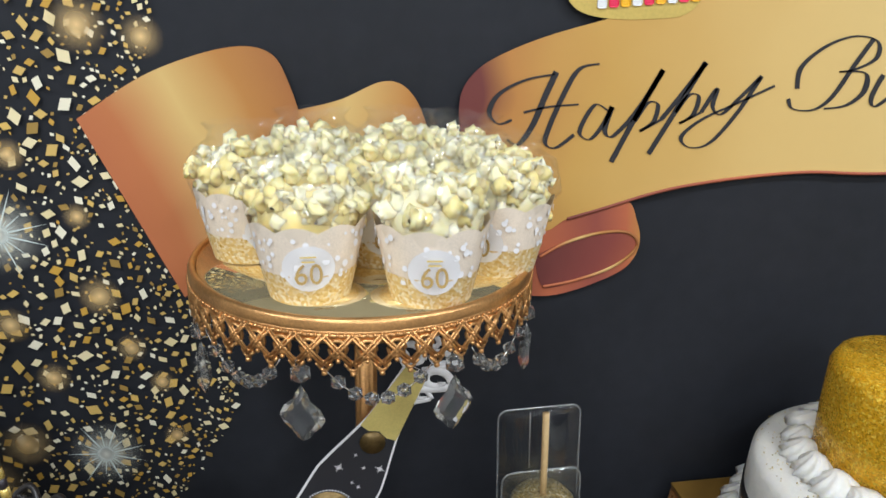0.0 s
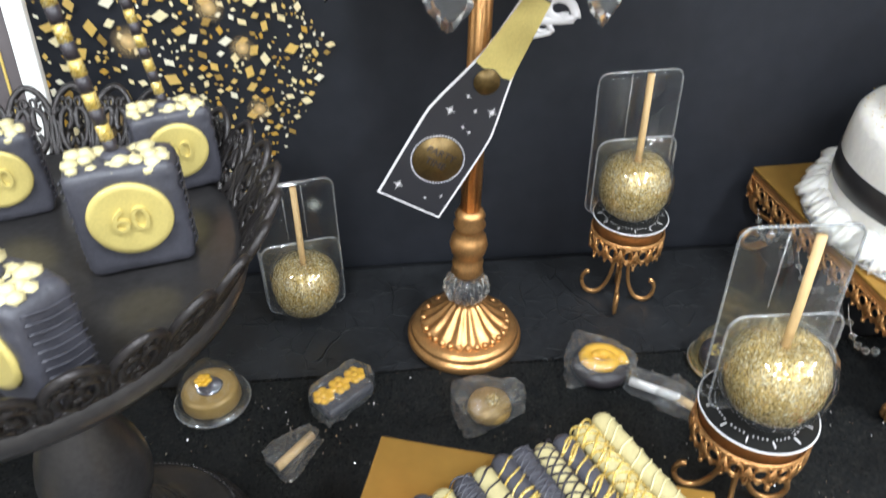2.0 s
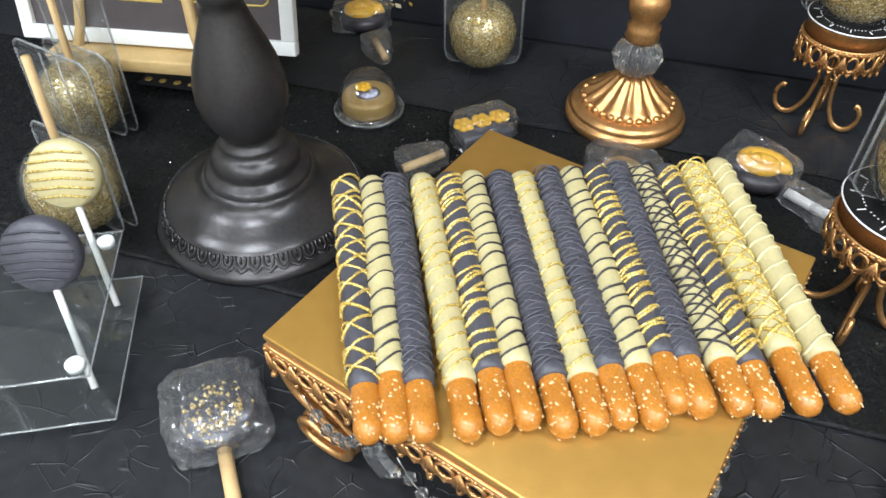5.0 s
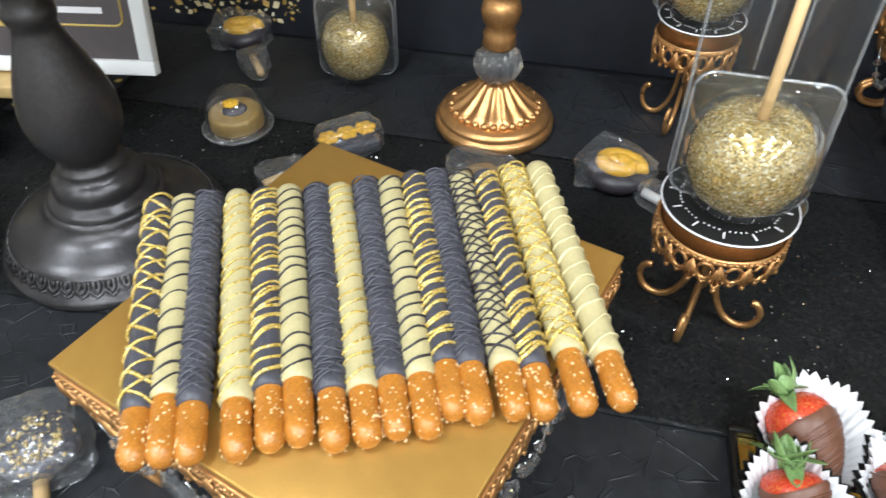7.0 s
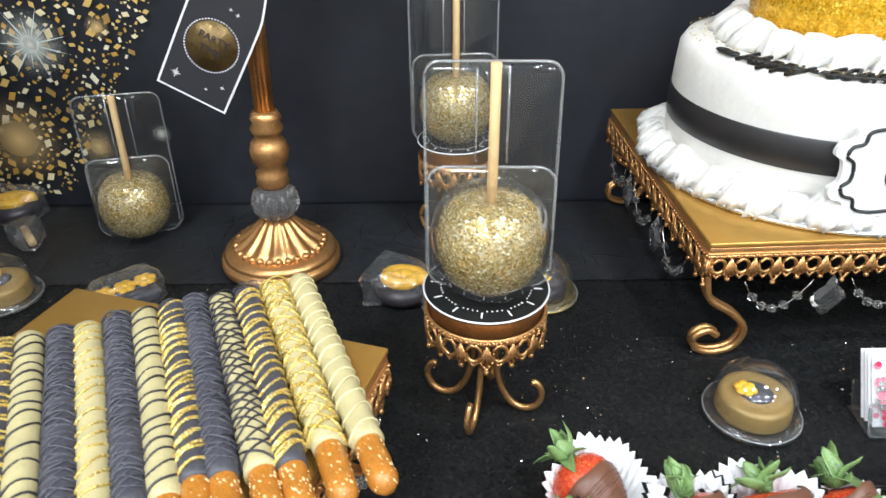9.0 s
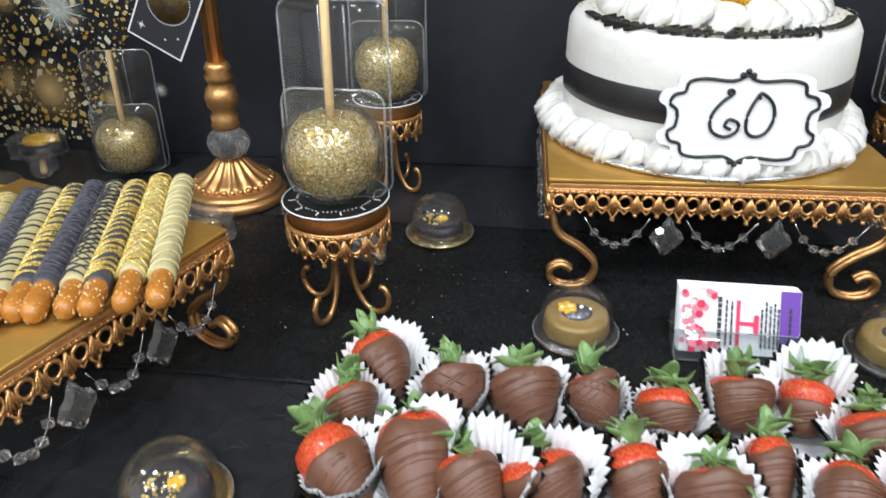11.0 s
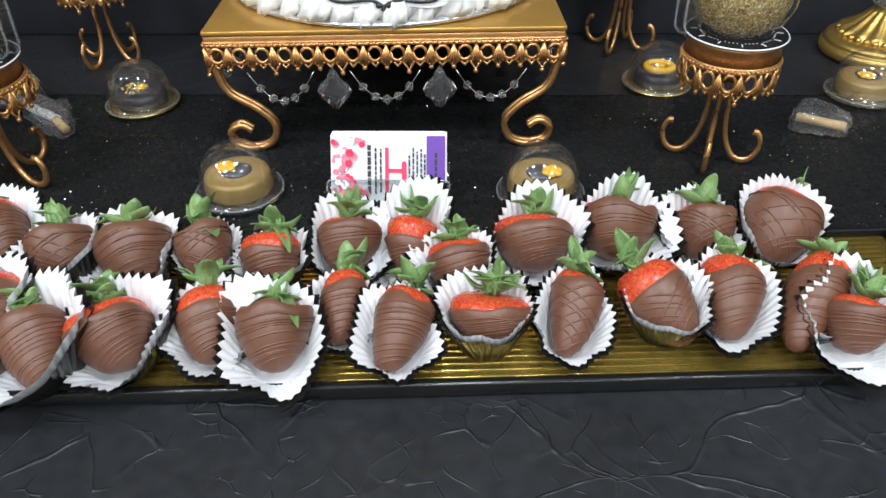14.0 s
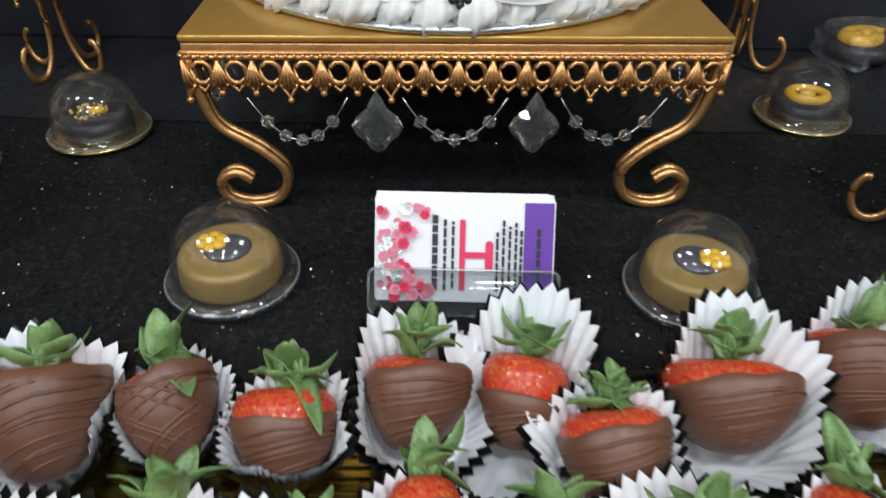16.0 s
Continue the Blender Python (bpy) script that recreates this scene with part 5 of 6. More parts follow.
def strawberry(tip, crown, R, seed, red=0.22, cross=False, foiled=False):
    """A dipped berry lying back in its paper cup, from its tip to its crown."""
    rd = random.Random(seed)
    tip, crown = Vector(tip), Vector(crown)
    way = crown - tip
    L = way.length
    base = tip + way * 0.42
    base.z = 0.0078
    m = Matrix.Translation(base)
    look_ = "with crossed chocolate drizzle" if cross else "with thin chocolate stripes"
    ob = empty("dipped_strawberry", m, "chocolate-dipped strawberry " + look_ + " in a pleated white paper cup", "strawberry", "dipped strawberries")
    # paper cup: white inside, black foil outside, opened towards the front
    seg, fl = 144, 36
    bk = BACKS.get(seed - 1, rd.uniform(0.02, 0.14) if foiled else rd.uniform(0.28, 0.42))
    cs = min(1.15, max(0.86, R / 0.0195)) * rd.uniform(1.05, 1.15) * (1.15 if seed == 6 else 1.3 if seed == 12 else 1)
    rx = rd.uniform(-2, 6) if foiled else rd.uniform(0, 7)
    cup_pose = pose(0, 0.001, 0.0030 + 0.017 * abs(math.sin(radians(rx))), rx, rd.uniform(-9, 9) + 260 * way.x, rd.uniform(-25, 25)) @ Matrix.Diagonal((cs, cs, cs, 1))
    for nm, r0, mtl, lab in (("cup_lining", 0.0, PAPER, "white pleated paper"), ("cup_foil", 0.0016, FOIL, "black foil outside")):
        bm = bmesh.new()
        rings = []
        for i, (r, z) in enumerate(((0.0150, 0.0), (0.0185, 0.010), (0.0228, 0.021), (0.0272, 0.033))):
            ring_ = []
            for k in range(seg):
                a = 2 * math.pi * k / seg
                wob = 1 + 0.040 * (i / 3 + 0.3) * math.cos(fl * a)
                back = math.sin(a)
                out = r * wob + r0 * (0.6, 0.8, 1.3, 1.9)[i] + 0.010 * (i / 3) ** 2 * noise.noise(Vector((math.cos(a) * 1.5, math.sin(a) * 1.5, seed)))
                zz = z * ((0.74 if foiled else 0.66) + bk * back) - (0.0006, 0.001, 0.0012, 0.0016)[i] * (1 if r0 else 0) + (0.0008 * math.cos(fl * a) if i == 3 else 0)
                out *= (0.84 + 0.14 * back) if foiled else (0.95 + 0.07 * back)
                ring_.append(bm.verts.new((out * math.cos(a) * 0.96, out * math.sin(a), zz)))
            rings.append(ring_)
        for a_, b_ in zip(rings, rings[1:]):
            for k in range(seg):
                bm.faces.new((a_[k], a_[(k + 1) % seg], b_[(k + 1) % seg], b_[k]))
        bm.faces.new(rings[0])
        part(nm, bm, mtl, ob, lab, m=cup_pose)
    # berry: tip at the origin of its own frame, shoulders at 0.046
    az = way.normalized()
    ax = (Vector((1, 0, 0)) - az * az.x).normalized()
    ay = az.cross(ax)
    tilt = Matrix(((ax.x, ay.x, az.x, 0), (ax.y, ay.y, az.y, 0), (ax.z, ay.z, az.z, 0), (0, 0, 0, 1)))
    tilt = Matrix.Translation(tip - base) @ tilt
    shape = [(0.0, 0.0), (0.30, 0.035), (0.47, 0.10), (0.66, 0.24), (0.83, 0.41), (0.96, 0.60), (1.0, 0.75), (0.93, 0.87), (0.72, 0.96), (0.4, 0.995), (0.0, 0.98)]
    body = lathe([(r * R * 0.97, z * L) for r, z in shape], 24)
    bend = rd.uniform(-0.1, 0.1)

    def deform(bm, k):
        for v in bm.verts:
            v.co *= 1 + 0.07 * noise.noise(v.co * 38 + Vector((seed * 3.1, 0, 0)))
            v.co.x += bend * v.co.z * (1 - v.co.z / L) * 1.5
    deform(body, 0)
    fruit = part("berry", body, BERRY, ob, "red strawberry shoulder", m=tilt)
    choc = lathe([(r * R * 1.03, z * L - 0.0006) for r, z in shape[:7] if z < 0.86 - red] + [(R * 1.02, L * (0.90 - red)), (R * 0.95, L * (0.955 - red))], 32)
    deform(choc, 0)
    for v in choc.verts:
        if v.co.z > L * 0.6:
            v.co.z += 0.004 * noise.noise(Vector((v.co.x * 60, v.co.y * 60, seed))) + v.co.x * 0.12 - v.co.y * 0.10
    part("chocolate_coat", choc, CHOC, ob, "milk chocolate coat", m=tilt)
    dz = bmesh.new()

    def ring_at(z, tiltx, ph):
        pts = []
        for k in range(20):
            a = 2 * math.pi * k / 20
            zz = max(0.002, min(L * (0.88 - red), z + tiltx * R * math.cos(a + ph)))
            q = zz / L
            rr = np.interp(q, [s[1] for s in shape[:7]], [s[0] for s in shape[:7]]) * R * 1.03
            p = Vector((rr * math.cos(a), rr * math.sin(a), zz))
            p *= 1 + 0.07 * noise.noise(p * 38 + Vector((seed * 3.1, 0, 0)))
            p.x += bend * p.z * (1 - p.z / L) * 1.5
            pts.append(p)
        tube(pts, 0.00078, 4, dz, closed=True)
    for k in range(11):
        ring_at(L * (0.10 + (0.74 - red) * k / 10 + rd.uniform(-0.02, 0.02)), 0.25 if not cross else 0.55, rd.uniform(-0.4, 0.4) + (math.pi if cross and k % 2 else 0))
    part("drizzle", dz, CHOC, ob, "thin chocolate ridges", m=tilt)["kind"] = "stuff"
    for k in range(rd.randint(10, 14)):
        a = 360 * k / 11 + rd.uniform(-20, 20)
        lf = leaf_bm(rd.uniform(0.013, 0.024), rd.uniform(0.0045, 0.0078), rd.uniform(-0.9, 0.7), rd.uniform(-0.35, 0.35))
        part("leaf", lf, LEAF, ob, m=tilt @ Matrix.Translation((0, 0, L * 0.975)) @ Matrix.Rotation(radians(a), 4, "Z") @ Matrix.Rotation(radians(rd.uniform(5, 78)), 4, "X"))
    return ob


# each berry: tip x y, crown x y z, greatest radius
BACK_ROW = [
    (0.524, 0.441, 0.515, 0.469, 0.043, 0.0214),
    (0.570, 0.438, 0.563, 0.472, 0.043, 0.0235),
    (0.618, 0.448, 0.609, 0.476, 0.043, 0.0182),
    (0.659, 0.439, 0.659, 0.467, 0.043, 0.0201),
    (0.705, 0.457, 0.707, 0.485, 0.043, 0.0211),
    (0.745, 0.459, 0.752, 0.487, 0.043, 0.0183),
    (0.783, 0.433, 0.781, 0.461, 0.043, 0.0204),
    (0.830, 0.460, 0.833, 0.488, 0.043, 0.0271),
    (0.884, 0.474, 0.893, 0.503, 0.043, 0.0254),
    (0.945, 0.474, 0.951, 0.502, 0.043, 0.0201),
    (0.987, 0.471, 1.010, 0.509, 0.043, 0.0261),
]
FRONT_ROW = [
    (0.551, 0.354, 0.532, 0.392, 0.043, 0.0194),
    (0.590, 0.368, 0.575, 0.398, 0.043, 0.0247),
    (0.639, 0.374, 0.631, 0.412, 0.043, 0.0191),
    (0.676, 0.368, 0.676, 0.399, 0.043, 0.0213),
    (0.710, 0.390, 0.712, 0.429, 0.043, 0.0141),
    (0.740, 0.370, 0.754, 0.413, 0.043, 0.0171),
    (0.798, 0.393, 0.801, 0.409, 0.043, 0.0249),
    (0.843, 0.383, 0.855, 0.428, 0.043, 0.0155),
    (0.918, 0.394, 0.892, 0.435, 0.043, 0.0209),
    (0.943, 0.398, 0.950, 0.442, 0.043, 0.0194),
    (0.978, 0.389, 1.011, 0.441, 0.043, 0.0167),
    (1.008, 0.388, 1.019, 0.408, 0.043, 0.0196),
]
END_ROW = [
    (0.477, 0.457, 0.452, 0.497, 0.043, 0.0210),
    (0.456, 0.422, 0.449, 0.446, 0.043, 0.0179),
    (0.477, 0.361, 0.443, 0.396, 0.043, 0.0213),
    (0.509, 0.360, 0.499, 0.417, 0.043, 0.0246),
]
CROSSED = (0, 2, 9, 10, 18, 19)
REDS = {0: 0.03, 1: 0.05, 2: 0.04, 3: 0.26, 4: 0.10, 5: 0.38, 6: 0.14, 7: 0.20, 8: 0.06, 9: 0.08, 10: 0.12, 11: 0.10, 12: 0.24, 13: 0.24, 14: 0.08, 15: 0.16, 16: 0.14, 17: 0.20, 18: 0.10, 19: 0.26, 20: 0.20, 21: 0.16, 22: 0.10, 23: 0.20, 24: 0.14, 25: 0.30, 26: 0.16}
FOILED = (0, 2, 3, 6, 17, 19, 21, 25, 10)
for k, (x0, y0, x1, y1, z1, r) in enumerate(BACK_ROW + FRONT_ROW + END_ROW):
    strawberry((x0, y0, 0.019), (x1, y1, z1), r, k + 1, REDS.get(k, 0.15), k in CROSSED, k in FOILED)

# ---------- business cards ----------
holder = empty("card_holder", pose(0.7262, 0.5525, 0.0045, 0, 0, 0), "clear plastic card holder in front of the cake", "card holder")
lean = pose(0, 0, 0, -26)
part("back_sheet", box(0.096, 0.0015, 0.036, 0.0005, None, (0, 0.022, 0)), ACRYL, holder, m=lean)
part("front_lip", outline_plate([(x, z) for x, z in rounded_rect(0.096, 0.024, 0.004)], 0.0015), ACRYL, holder, m=pose(0, -0.001, 0, -26))
part("bottom", box(0.096, 0.034, 0.0015, 0.0005, None, (0, 0.014, 0)), ACRYL, holder)
part("lip_edge", tube([(x, 0, z) for x, z in rounded_rect(0.096, 0.024, 0.004)], 0.0008, 5, closed=True), RIM, holder, m=pose(0, -0.001, 0, -26))
cards = empty("business_cards", pose(0.7262, 0.5555, 0.0105, -30, 0, 0), "stack of white business cards with purple edge and pink flowers", "cards")
for k in range(9):
    part("card", box(0.089, 0.0011, 0.051, 0, None, (0.0012 * math.sin(k * 2.1), 0.001 + 0.0014 * k, 0.0005 * k)), CARD_WHITE, cards, smooth=False)
FC = -0.0004
part("purple_strip", box(0.0145, 0.0005, 0.051, 0, None, (0.0372, FC, 0)), PURPLE, cards, smooth=False)
rd = random.Random(12)
for k in range(64):
    z = rd.uniform(0.002, 0.049)
    lim = 0.007 + 0.020 * abs(z - 0.0255) / 0.0255
    x = -0.0435 + rd.uniform(0.001, lim + 0.004)
    fl = bmesh.new()
    s = rd.uniform(0.0012, 0.0032)
    for j in range(6):
        bmesh.ops.create_circle(fl, cap_ends=True, segments=7, radius=s * 0.55, matrix=Matrix.Translation((s * 0.6 * math.cos(j * 1.05), 0, s * 0.6 * math.sin(j * 1.05))) @ Matrix.Rotation(radians(90), 4, "X"))
    part("printed_flower", fl, (PINK, PINK, RED_PRINT, FOILBOARD)[k % 4], cards, smooth=False, m=pose(x, FC - 0.0003 - 0.00005 * k, z))
part("logo_bar", box(0.0028, 0.0005, 0.036, 0, None, (-0.001, FC, 0.006)), RED_PRINT, cards, smooth=False)
part("logo_stem", box(0.012, 0.0005, 0.0032, 0, None, (0.006, FC, 0.0225)), RED_PRINT, cards, smooth=False)
part("logo_foot", outline_plate(rounded_rect(0.0038, 0.015, 0.0018, 0.0125, 0.0165), 0.0005), RED_PRINT, cards, smooth=False, m=pose(0, FC, 0))
for x, w, z0, h, mt in ((-0.0148, 0.0028, 0.006, 0.038, INK), (-0.0098, 0.0015, 0.006, 0.036, INK), (-0.0058, 0.0014, 0.007, 0.034, INK), (0.0165, 0.0013, 0.006, 0.030, INK), (0.0196, 0.0013, 0.006, 0.036, INK), (0.0227, 0.0013, 0.006, 0.033, INK), (0.0258, 0.0013, 0.006, 0.035, INK), (0.0285, 0.0013, 0.006, 0.031, INK), (0.0372, 0.0020, 0.010, 0.028, INK)):
    rd2 = random.Random(int(x * 1e5))
    z = z0
    while z < z0 + h:
        q = rd2.uniform(0.002, 0.006)
        part("text_line", box(w, 0.0004, min(q, z0 + h - z), 0, None, (x, FC - 0.0003, z)), mt, cards, smooth=False)
        z += q + 0.0008

# ---------- black cake stand and its treats ----------
black = empty("black_stand", pose(-0.070, 0.574, 0.003, 0.0, 0.9) @ Matrix.Diagonal((1, 1, 1.045, 1)), "black enamel pedestal cake stand with pierced lace rim", "cake stand")
part("foot", lathe([(0.0, 0.0), (0.092, 0.0), (0.0928, 0.003), (0.0915, 0.0065), (0.0885, 0.0085), (0.0865, 0.010), (0.0805, 0.0205), (0.078, 0.0225), (0.070, 0.0262), (0.060, 0.0300), (0.052, 0.0345), (0.0475, 0.0395), (0.0470, 0.0425), (0.0435, 0.0435), (0.0, 0.046)], 96), BLACK_METAL, black)
be = bmesh.new()


def on_foot(a, t):
    r = 0.0812 + 0.0058 * t
    return Vector((r * math.cos(a), r * math.sin(a), 0.0208 - 0.0105 * t))


for k in range(48):
    a, s = 2 * math.pi * k / 48, 2 * math.pi / 48
    tube(smooth_line([on_foot(a - 0.34 * s, 0.0), on_foot(a - 0.34 * s, 0.5), on_foot(a, 0.82), on_foot(a + 0.34 * s, 0.5), on_foot(a + 0.34 * s, 0.0)], 2), 0.0011, 5, be)
    tube([on_foot(a, 0.04), on_foot(a, 0.5)], 0.0013, 5, be)
    tube([on_foot(a - 0.5 * s, 0.78), on_foot(a, 1.12), on_foot(a + 0.5 * s, 0.78)], 0.0010, 5, be)
part("embossed_border", be, BLACK_METAL, black, "embossed arch border")
part("turned_post", lathe([(0.0, 0.040), (0.0430, 0.0405), (0.0440, 0.0440), (0.0410, 0.0480), (0.0365, 0.0500), (0.0350, 0.0525), (0.0360, 0.0560), (0.0345, 0.0620), (0.0300, 0.0665), (0.0260, 0.0685), (0.0265, 0.0715), (0.0255, 0.0740), (0.0220, 0.0765), (0.0215, 0.0800), (0.0235, 0.0830), (0.0285, 0.0900), (0.0330, 0.1000), (0.0350, 0.1120), (0.0345, 0.1230), (0.0310, 0.1380), (0.0255, 0.1530), (0.0200, 0.1660), (0.0160, 0.1770), (0.0148, 0.1820), (0.0165, 0.1845), (0.0180, 0.1890), (0.0172, 0.1940), (0.0145, 0.1970), (0.0140, 0.2050), (0.0150, 0.2200), (0.0190, 0.2380), (0.0230, 0.2500), (0.0240, 0.2580), (0.03, 0.268), (0.0, 0.272)], 64), BLACK_METAL, black)
part("plate", lathe([(0.0, 0.270), (0.10, 0.268), (0.116, 0.2660), (0.1205, 0.2668), (0.1220, 0.271), (0.1210, 0.281), (0.115, 0.283), (0.0, 0.282)], 96), BLACK_METAL, black)
lace = bmesh.new()
r0, r1, z0 = 0.119, 0.143, 0.279


def on_rim(a, t):
    r = r0 + (r1 - r0) * t
    return Vector((r * math.cos(a), r * math.sin(a), z0 + 0.036 * t))


N = 32
for k in range(N):
    a, s = 2 * math.pi * k / N, 2 * math.pi / N
    for sg in (-1, 1):
        tube(smooth_line([on_rim(a, 0.02), on_rim(a + sg * s * 0.30, 0.25), on_rim(a + sg * s * 0.30, 0.62), on_rim(a + sg * s * 0.08, 0.72), on_rim(a + sg * s * 0.06, 0.5), on_rim(a + sg * s * 0.16, 0.42)], 3), 0.0022, 5, lace)
        tube(smooth_line([on_rim(a + sg * s * 0.5, 0.0), on_rim(a + sg * s * 0.44, 0.3), on_rim(a + sg * s * 0.48, 0.6), on_rim(a + sg * s * 0.36, 0.7)], 3), 0.0021, 5, lace)
    tube(smooth_line([on_rim(a - s * 0.5, 0.62), on_rim(a - s * 0.3, 0.9), on_rim(a, 1.04), on_rim(a + s * 0.3, 0.9), on_rim(a + s * 0.5, 0.62)], 4), 0.0022, 6, lace)
    for sg in (-1, 1):
        tube(smooth_line([on_rim(a + sg * s * 0.02, 0.30), on_rim(a + sg * s * 0.12, 0.16), on_rim(a + sg * s * 0.20, 0.26), on_rim(a + sg * s * 0.13, 0.36)], 3), 0.0017, 4, lace)
        tube(smooth_line([on_rim(a + sg * s * 0.34, 0.06), on_rim(a + sg * s * 0.40, 0.2), on_rim(a + sg * s * 0.36, 0.42), on_rim(a + sg * s * 0.42, 0.56)], 3), 0.0018, 4, lace)
        blob(0.0022, 1, lace, Matrix.Translation(on_rim(a + sg * s * 0.22, 0.86)))
    blob(0.0026, 1, lace, Matrix.Translation(on_rim(a, 0.62)))
    for q in (-0.3, -0.1, 0.1, 0.3):
        tube([on_rim(a + q * s + 0.014 * math.cos(j * 0.9), 0.84 - abs(q) * 0.4 + 0.07 * math.sin(j * 0.9)) for j in range(7)], 0.0014, 4, lace, closed=True)
    tube([on_rim(a - s * 0.5, 0.02), on_rim(a, 0.02), on_rim(a + s * 0.5, 0.02)], 0.0022, 5, lace)
part("lace_rim", lace, BLACK_LACE, black, "pierced black scroll lace")


def treat(m, seed, straw=True):
    ob = empty("rice_treat", m, "charcoal-dipped crispy treat with gold medallion on the black stand", "treat", "treats on the black stand")
    rd = random.Random(seed)
    bm = bmesh.new()
    bmesh.ops.create_cube(bm, size=1)
    bmesh.ops.subdivide_edges(bm, edges=bm.edges[:], cuts=9, use_grid_fill=True)
    for v in bm.verts:
        c = v.co
        d = Vector((c.x, c.y, c.z))
        q = Vector((max(-0.40, min(0.40, c.x)), max(-0.36, min(0.36, c.y)), max(-0.42, min(0.42, c.z))))
        if (d - q).length > 0:
            d = q + (d - q).normalized() * 0.10
        v.co = Vector((d.x * 0.066, d.y * 0.038, d.z * 0.072 + 0.036))
        v.co += Vector((noise.noise(v.co * 130 + Vector((seed, 0, 0))), noise.noise(v.co * 130 + Vector((0, seed, 0))), noise.noise(v.co * 130) * 0.4)) * 0.0018
        v.co.z = max(0.0, v.co.z)
    part("body", bm, GREY_CANDY, ob, "charcoal candy-coated block")
    dz = bmesh.new()
    for k in range(11):
        z = 0.006 + 0.0058 * k
        tube(smooth_line([(-0.0335, -0.012, z + 0.004), (-0.0345, 0.0, z), (-0.0335, 0.016, z - 0.003)], 3), 0.0009, 4, dz)
        tube(smooth_line([(0.0335, -0.012, z + 0.004), (0.0345, 0.0, z), (0.0335, 0.016, z - 0.003)], 3), 0.0009, 4, dz)
    part("drizzle", dz, GREY_CANDY, ob)["kind"] = "stuff"
    cap = bmesh.new()
    for k in range(60):
        blob(rd.uniform(0.004, 0.007), 1, cap, Matrix.Translation((rd.uniform(-0.027, 0.027), rd.uniform(-0.013, 0.013), 0.072 + rd.uniform(-0.003, 0.003))) @ Matrix.Diagonal((1, 1, 0.6, 1)))
    part("cream_top", cap, CREAM_DRIZZLE, ob, "cream crispy top")["kind"] = "stuff"
    med = part("medallion", lathe([(0.0, 0.0), (0.0245, 0.0), (0.0255, 0.002), (0.0245, 0.0042), (0.021, 0.0038), (0.0, 0.0036)], 36), MEDAL, ob, "pale gold chocolate medallion", m=pose(0, -0.0165, 0.040, 90))
    letters("60", 0.024, MEDAL, ob, pose(0, -0.0212, 0.040, 90), 0.0012, name="raised_number")
    if straw:
        a, b = Vector((0, 0, 0.066)), Vector((-0.012, 0.008, 0.185))
        for k in range(12):
            p, q = a.lerp(b, k / 12), a.lerp(b, (k + 1) / 12)
            part("straw_band", tube([p, q], 0.0042, 10), (GOLD_DRIZZLE, DARK_DRIZZLE)[k % 2], ob, "striped paper straw")
        part("straw_collar", blob(0.0095, 2), GREY_CANDY, ob, m=pose(0, 0, 0.075) @ Matrix.Diagonal((1, 0.8, 0.5, 1)))
    return ob


TREATS = [(0.006, 0.575, 0.2985, 14), (-0.018, 0.487, 0.2985, -30), (0.012, 0.648, 0.2985, 22), (-0.078, 0.625, 0.2985, 20)]
tr = treat(pose(TREATS[0][0], TREATS[0][1], TREATS[0][2], 0, 0, TREATS[0][3]) @ Matrix.Scale(0.78, 4), 1)
for x, y, z, a in TREATS[1:]:
    copy_thing(tr, pose(x, y, z, 0, 0, a) @ Matrix.Scale(1.0 if a < 0 else 0.86, 4))

# ---------- framed sign on an easel ----------
sign = empty("framed_sign", pose(-0.246, 0.706, 0.061, -15, 0, 9), "white-framed printed trivia sign propped on a wooden easel", "sign")
W, H = 0.285, 0.37
fr = bmesh.new()
for sx, sz, at in ((W, 0.014, (0, 0, 0)), (W, 0.014, (0, 0, H - 0.014)), (0.014, H - 0.028, (-W / 2 + 0.007, 0, 0.014)), (0.014, H - 0.028, (W / 2 - 0.007, 0, 0.014))):
    box(sx, 0.012, sz, 0.0012, fr, at)
part("frame", fr, WHITE_FRAME, sign, "white frame")
part("print", box(W - 0.026, 0.004, H - 0.026, 0, None, (0, 0.001, 0.013)), SIGN_DARK, sign, "grey-brown printed sheet", smooth=False)
for x0, x1 in ((-0.118, -0.05), (0.026, 0.118)):
    part("gold_line", tube([(x, -0.0015, z) for x, z in rounded_rect(x1 - x0, 0.24, 0.008, (x0 + x1) / 2, 0.045)], 0.0011, 4, closed=True), GOLD_INK, sign)
for k in range(9):
    part("text_line", box(0.045 + 0.012 * math.sin(k * 2.3), 0.0008, 0.0058, 0, None, (-0.012, -0.0015, 0.042 + 0.0125 * k)), (GOLD_INK, CARD_WHITE)[k % 2], sign, smooth=False)
letters("THE PRICE IS RIGHT", 0.0085, CARD_WHITE, sign, pose(0.072, -0.0018, 0.088, 90), 0.0003)
for k in range(3):
    part("text_line", box(0.055 + 0.008 * (k % 2), 0.0008, 0.0055, 0, None, (0.072, -0.0015, (0.056, 0.070, 0.100)[k])), (CARD_WHITE, GOLD_INK, GOLD_INK)[k], sign, smooth=False)
easel = empty("easel", pose(-0.238, 0.696, 0.0065, 0, 0, 9), "small light pine easel under the framed sign", "easel")
part("ledge", box(0.19, 0.030, 0.014, 0.002, None, (-0.02, -0.002, 0.039)), PINE, easel)
for x0, x1, y0, y1 in ((0.035, 0.055, 0.012, -0.012), (-0.085, -0.105, 0.012, -0.012)):
    part("leg", tube([(x1, y1, 0.005), (x0, y0, 0.07), (x0 * 0.4 - 0.015, 0.10, 0.34)], 0.0065, 4), PINE, easel)
part("back_leg", tube([(-0.025, 0.10, 0.34), (-0.025, 0.19, 0.005)], 0.0065, 4), PINE, easel)
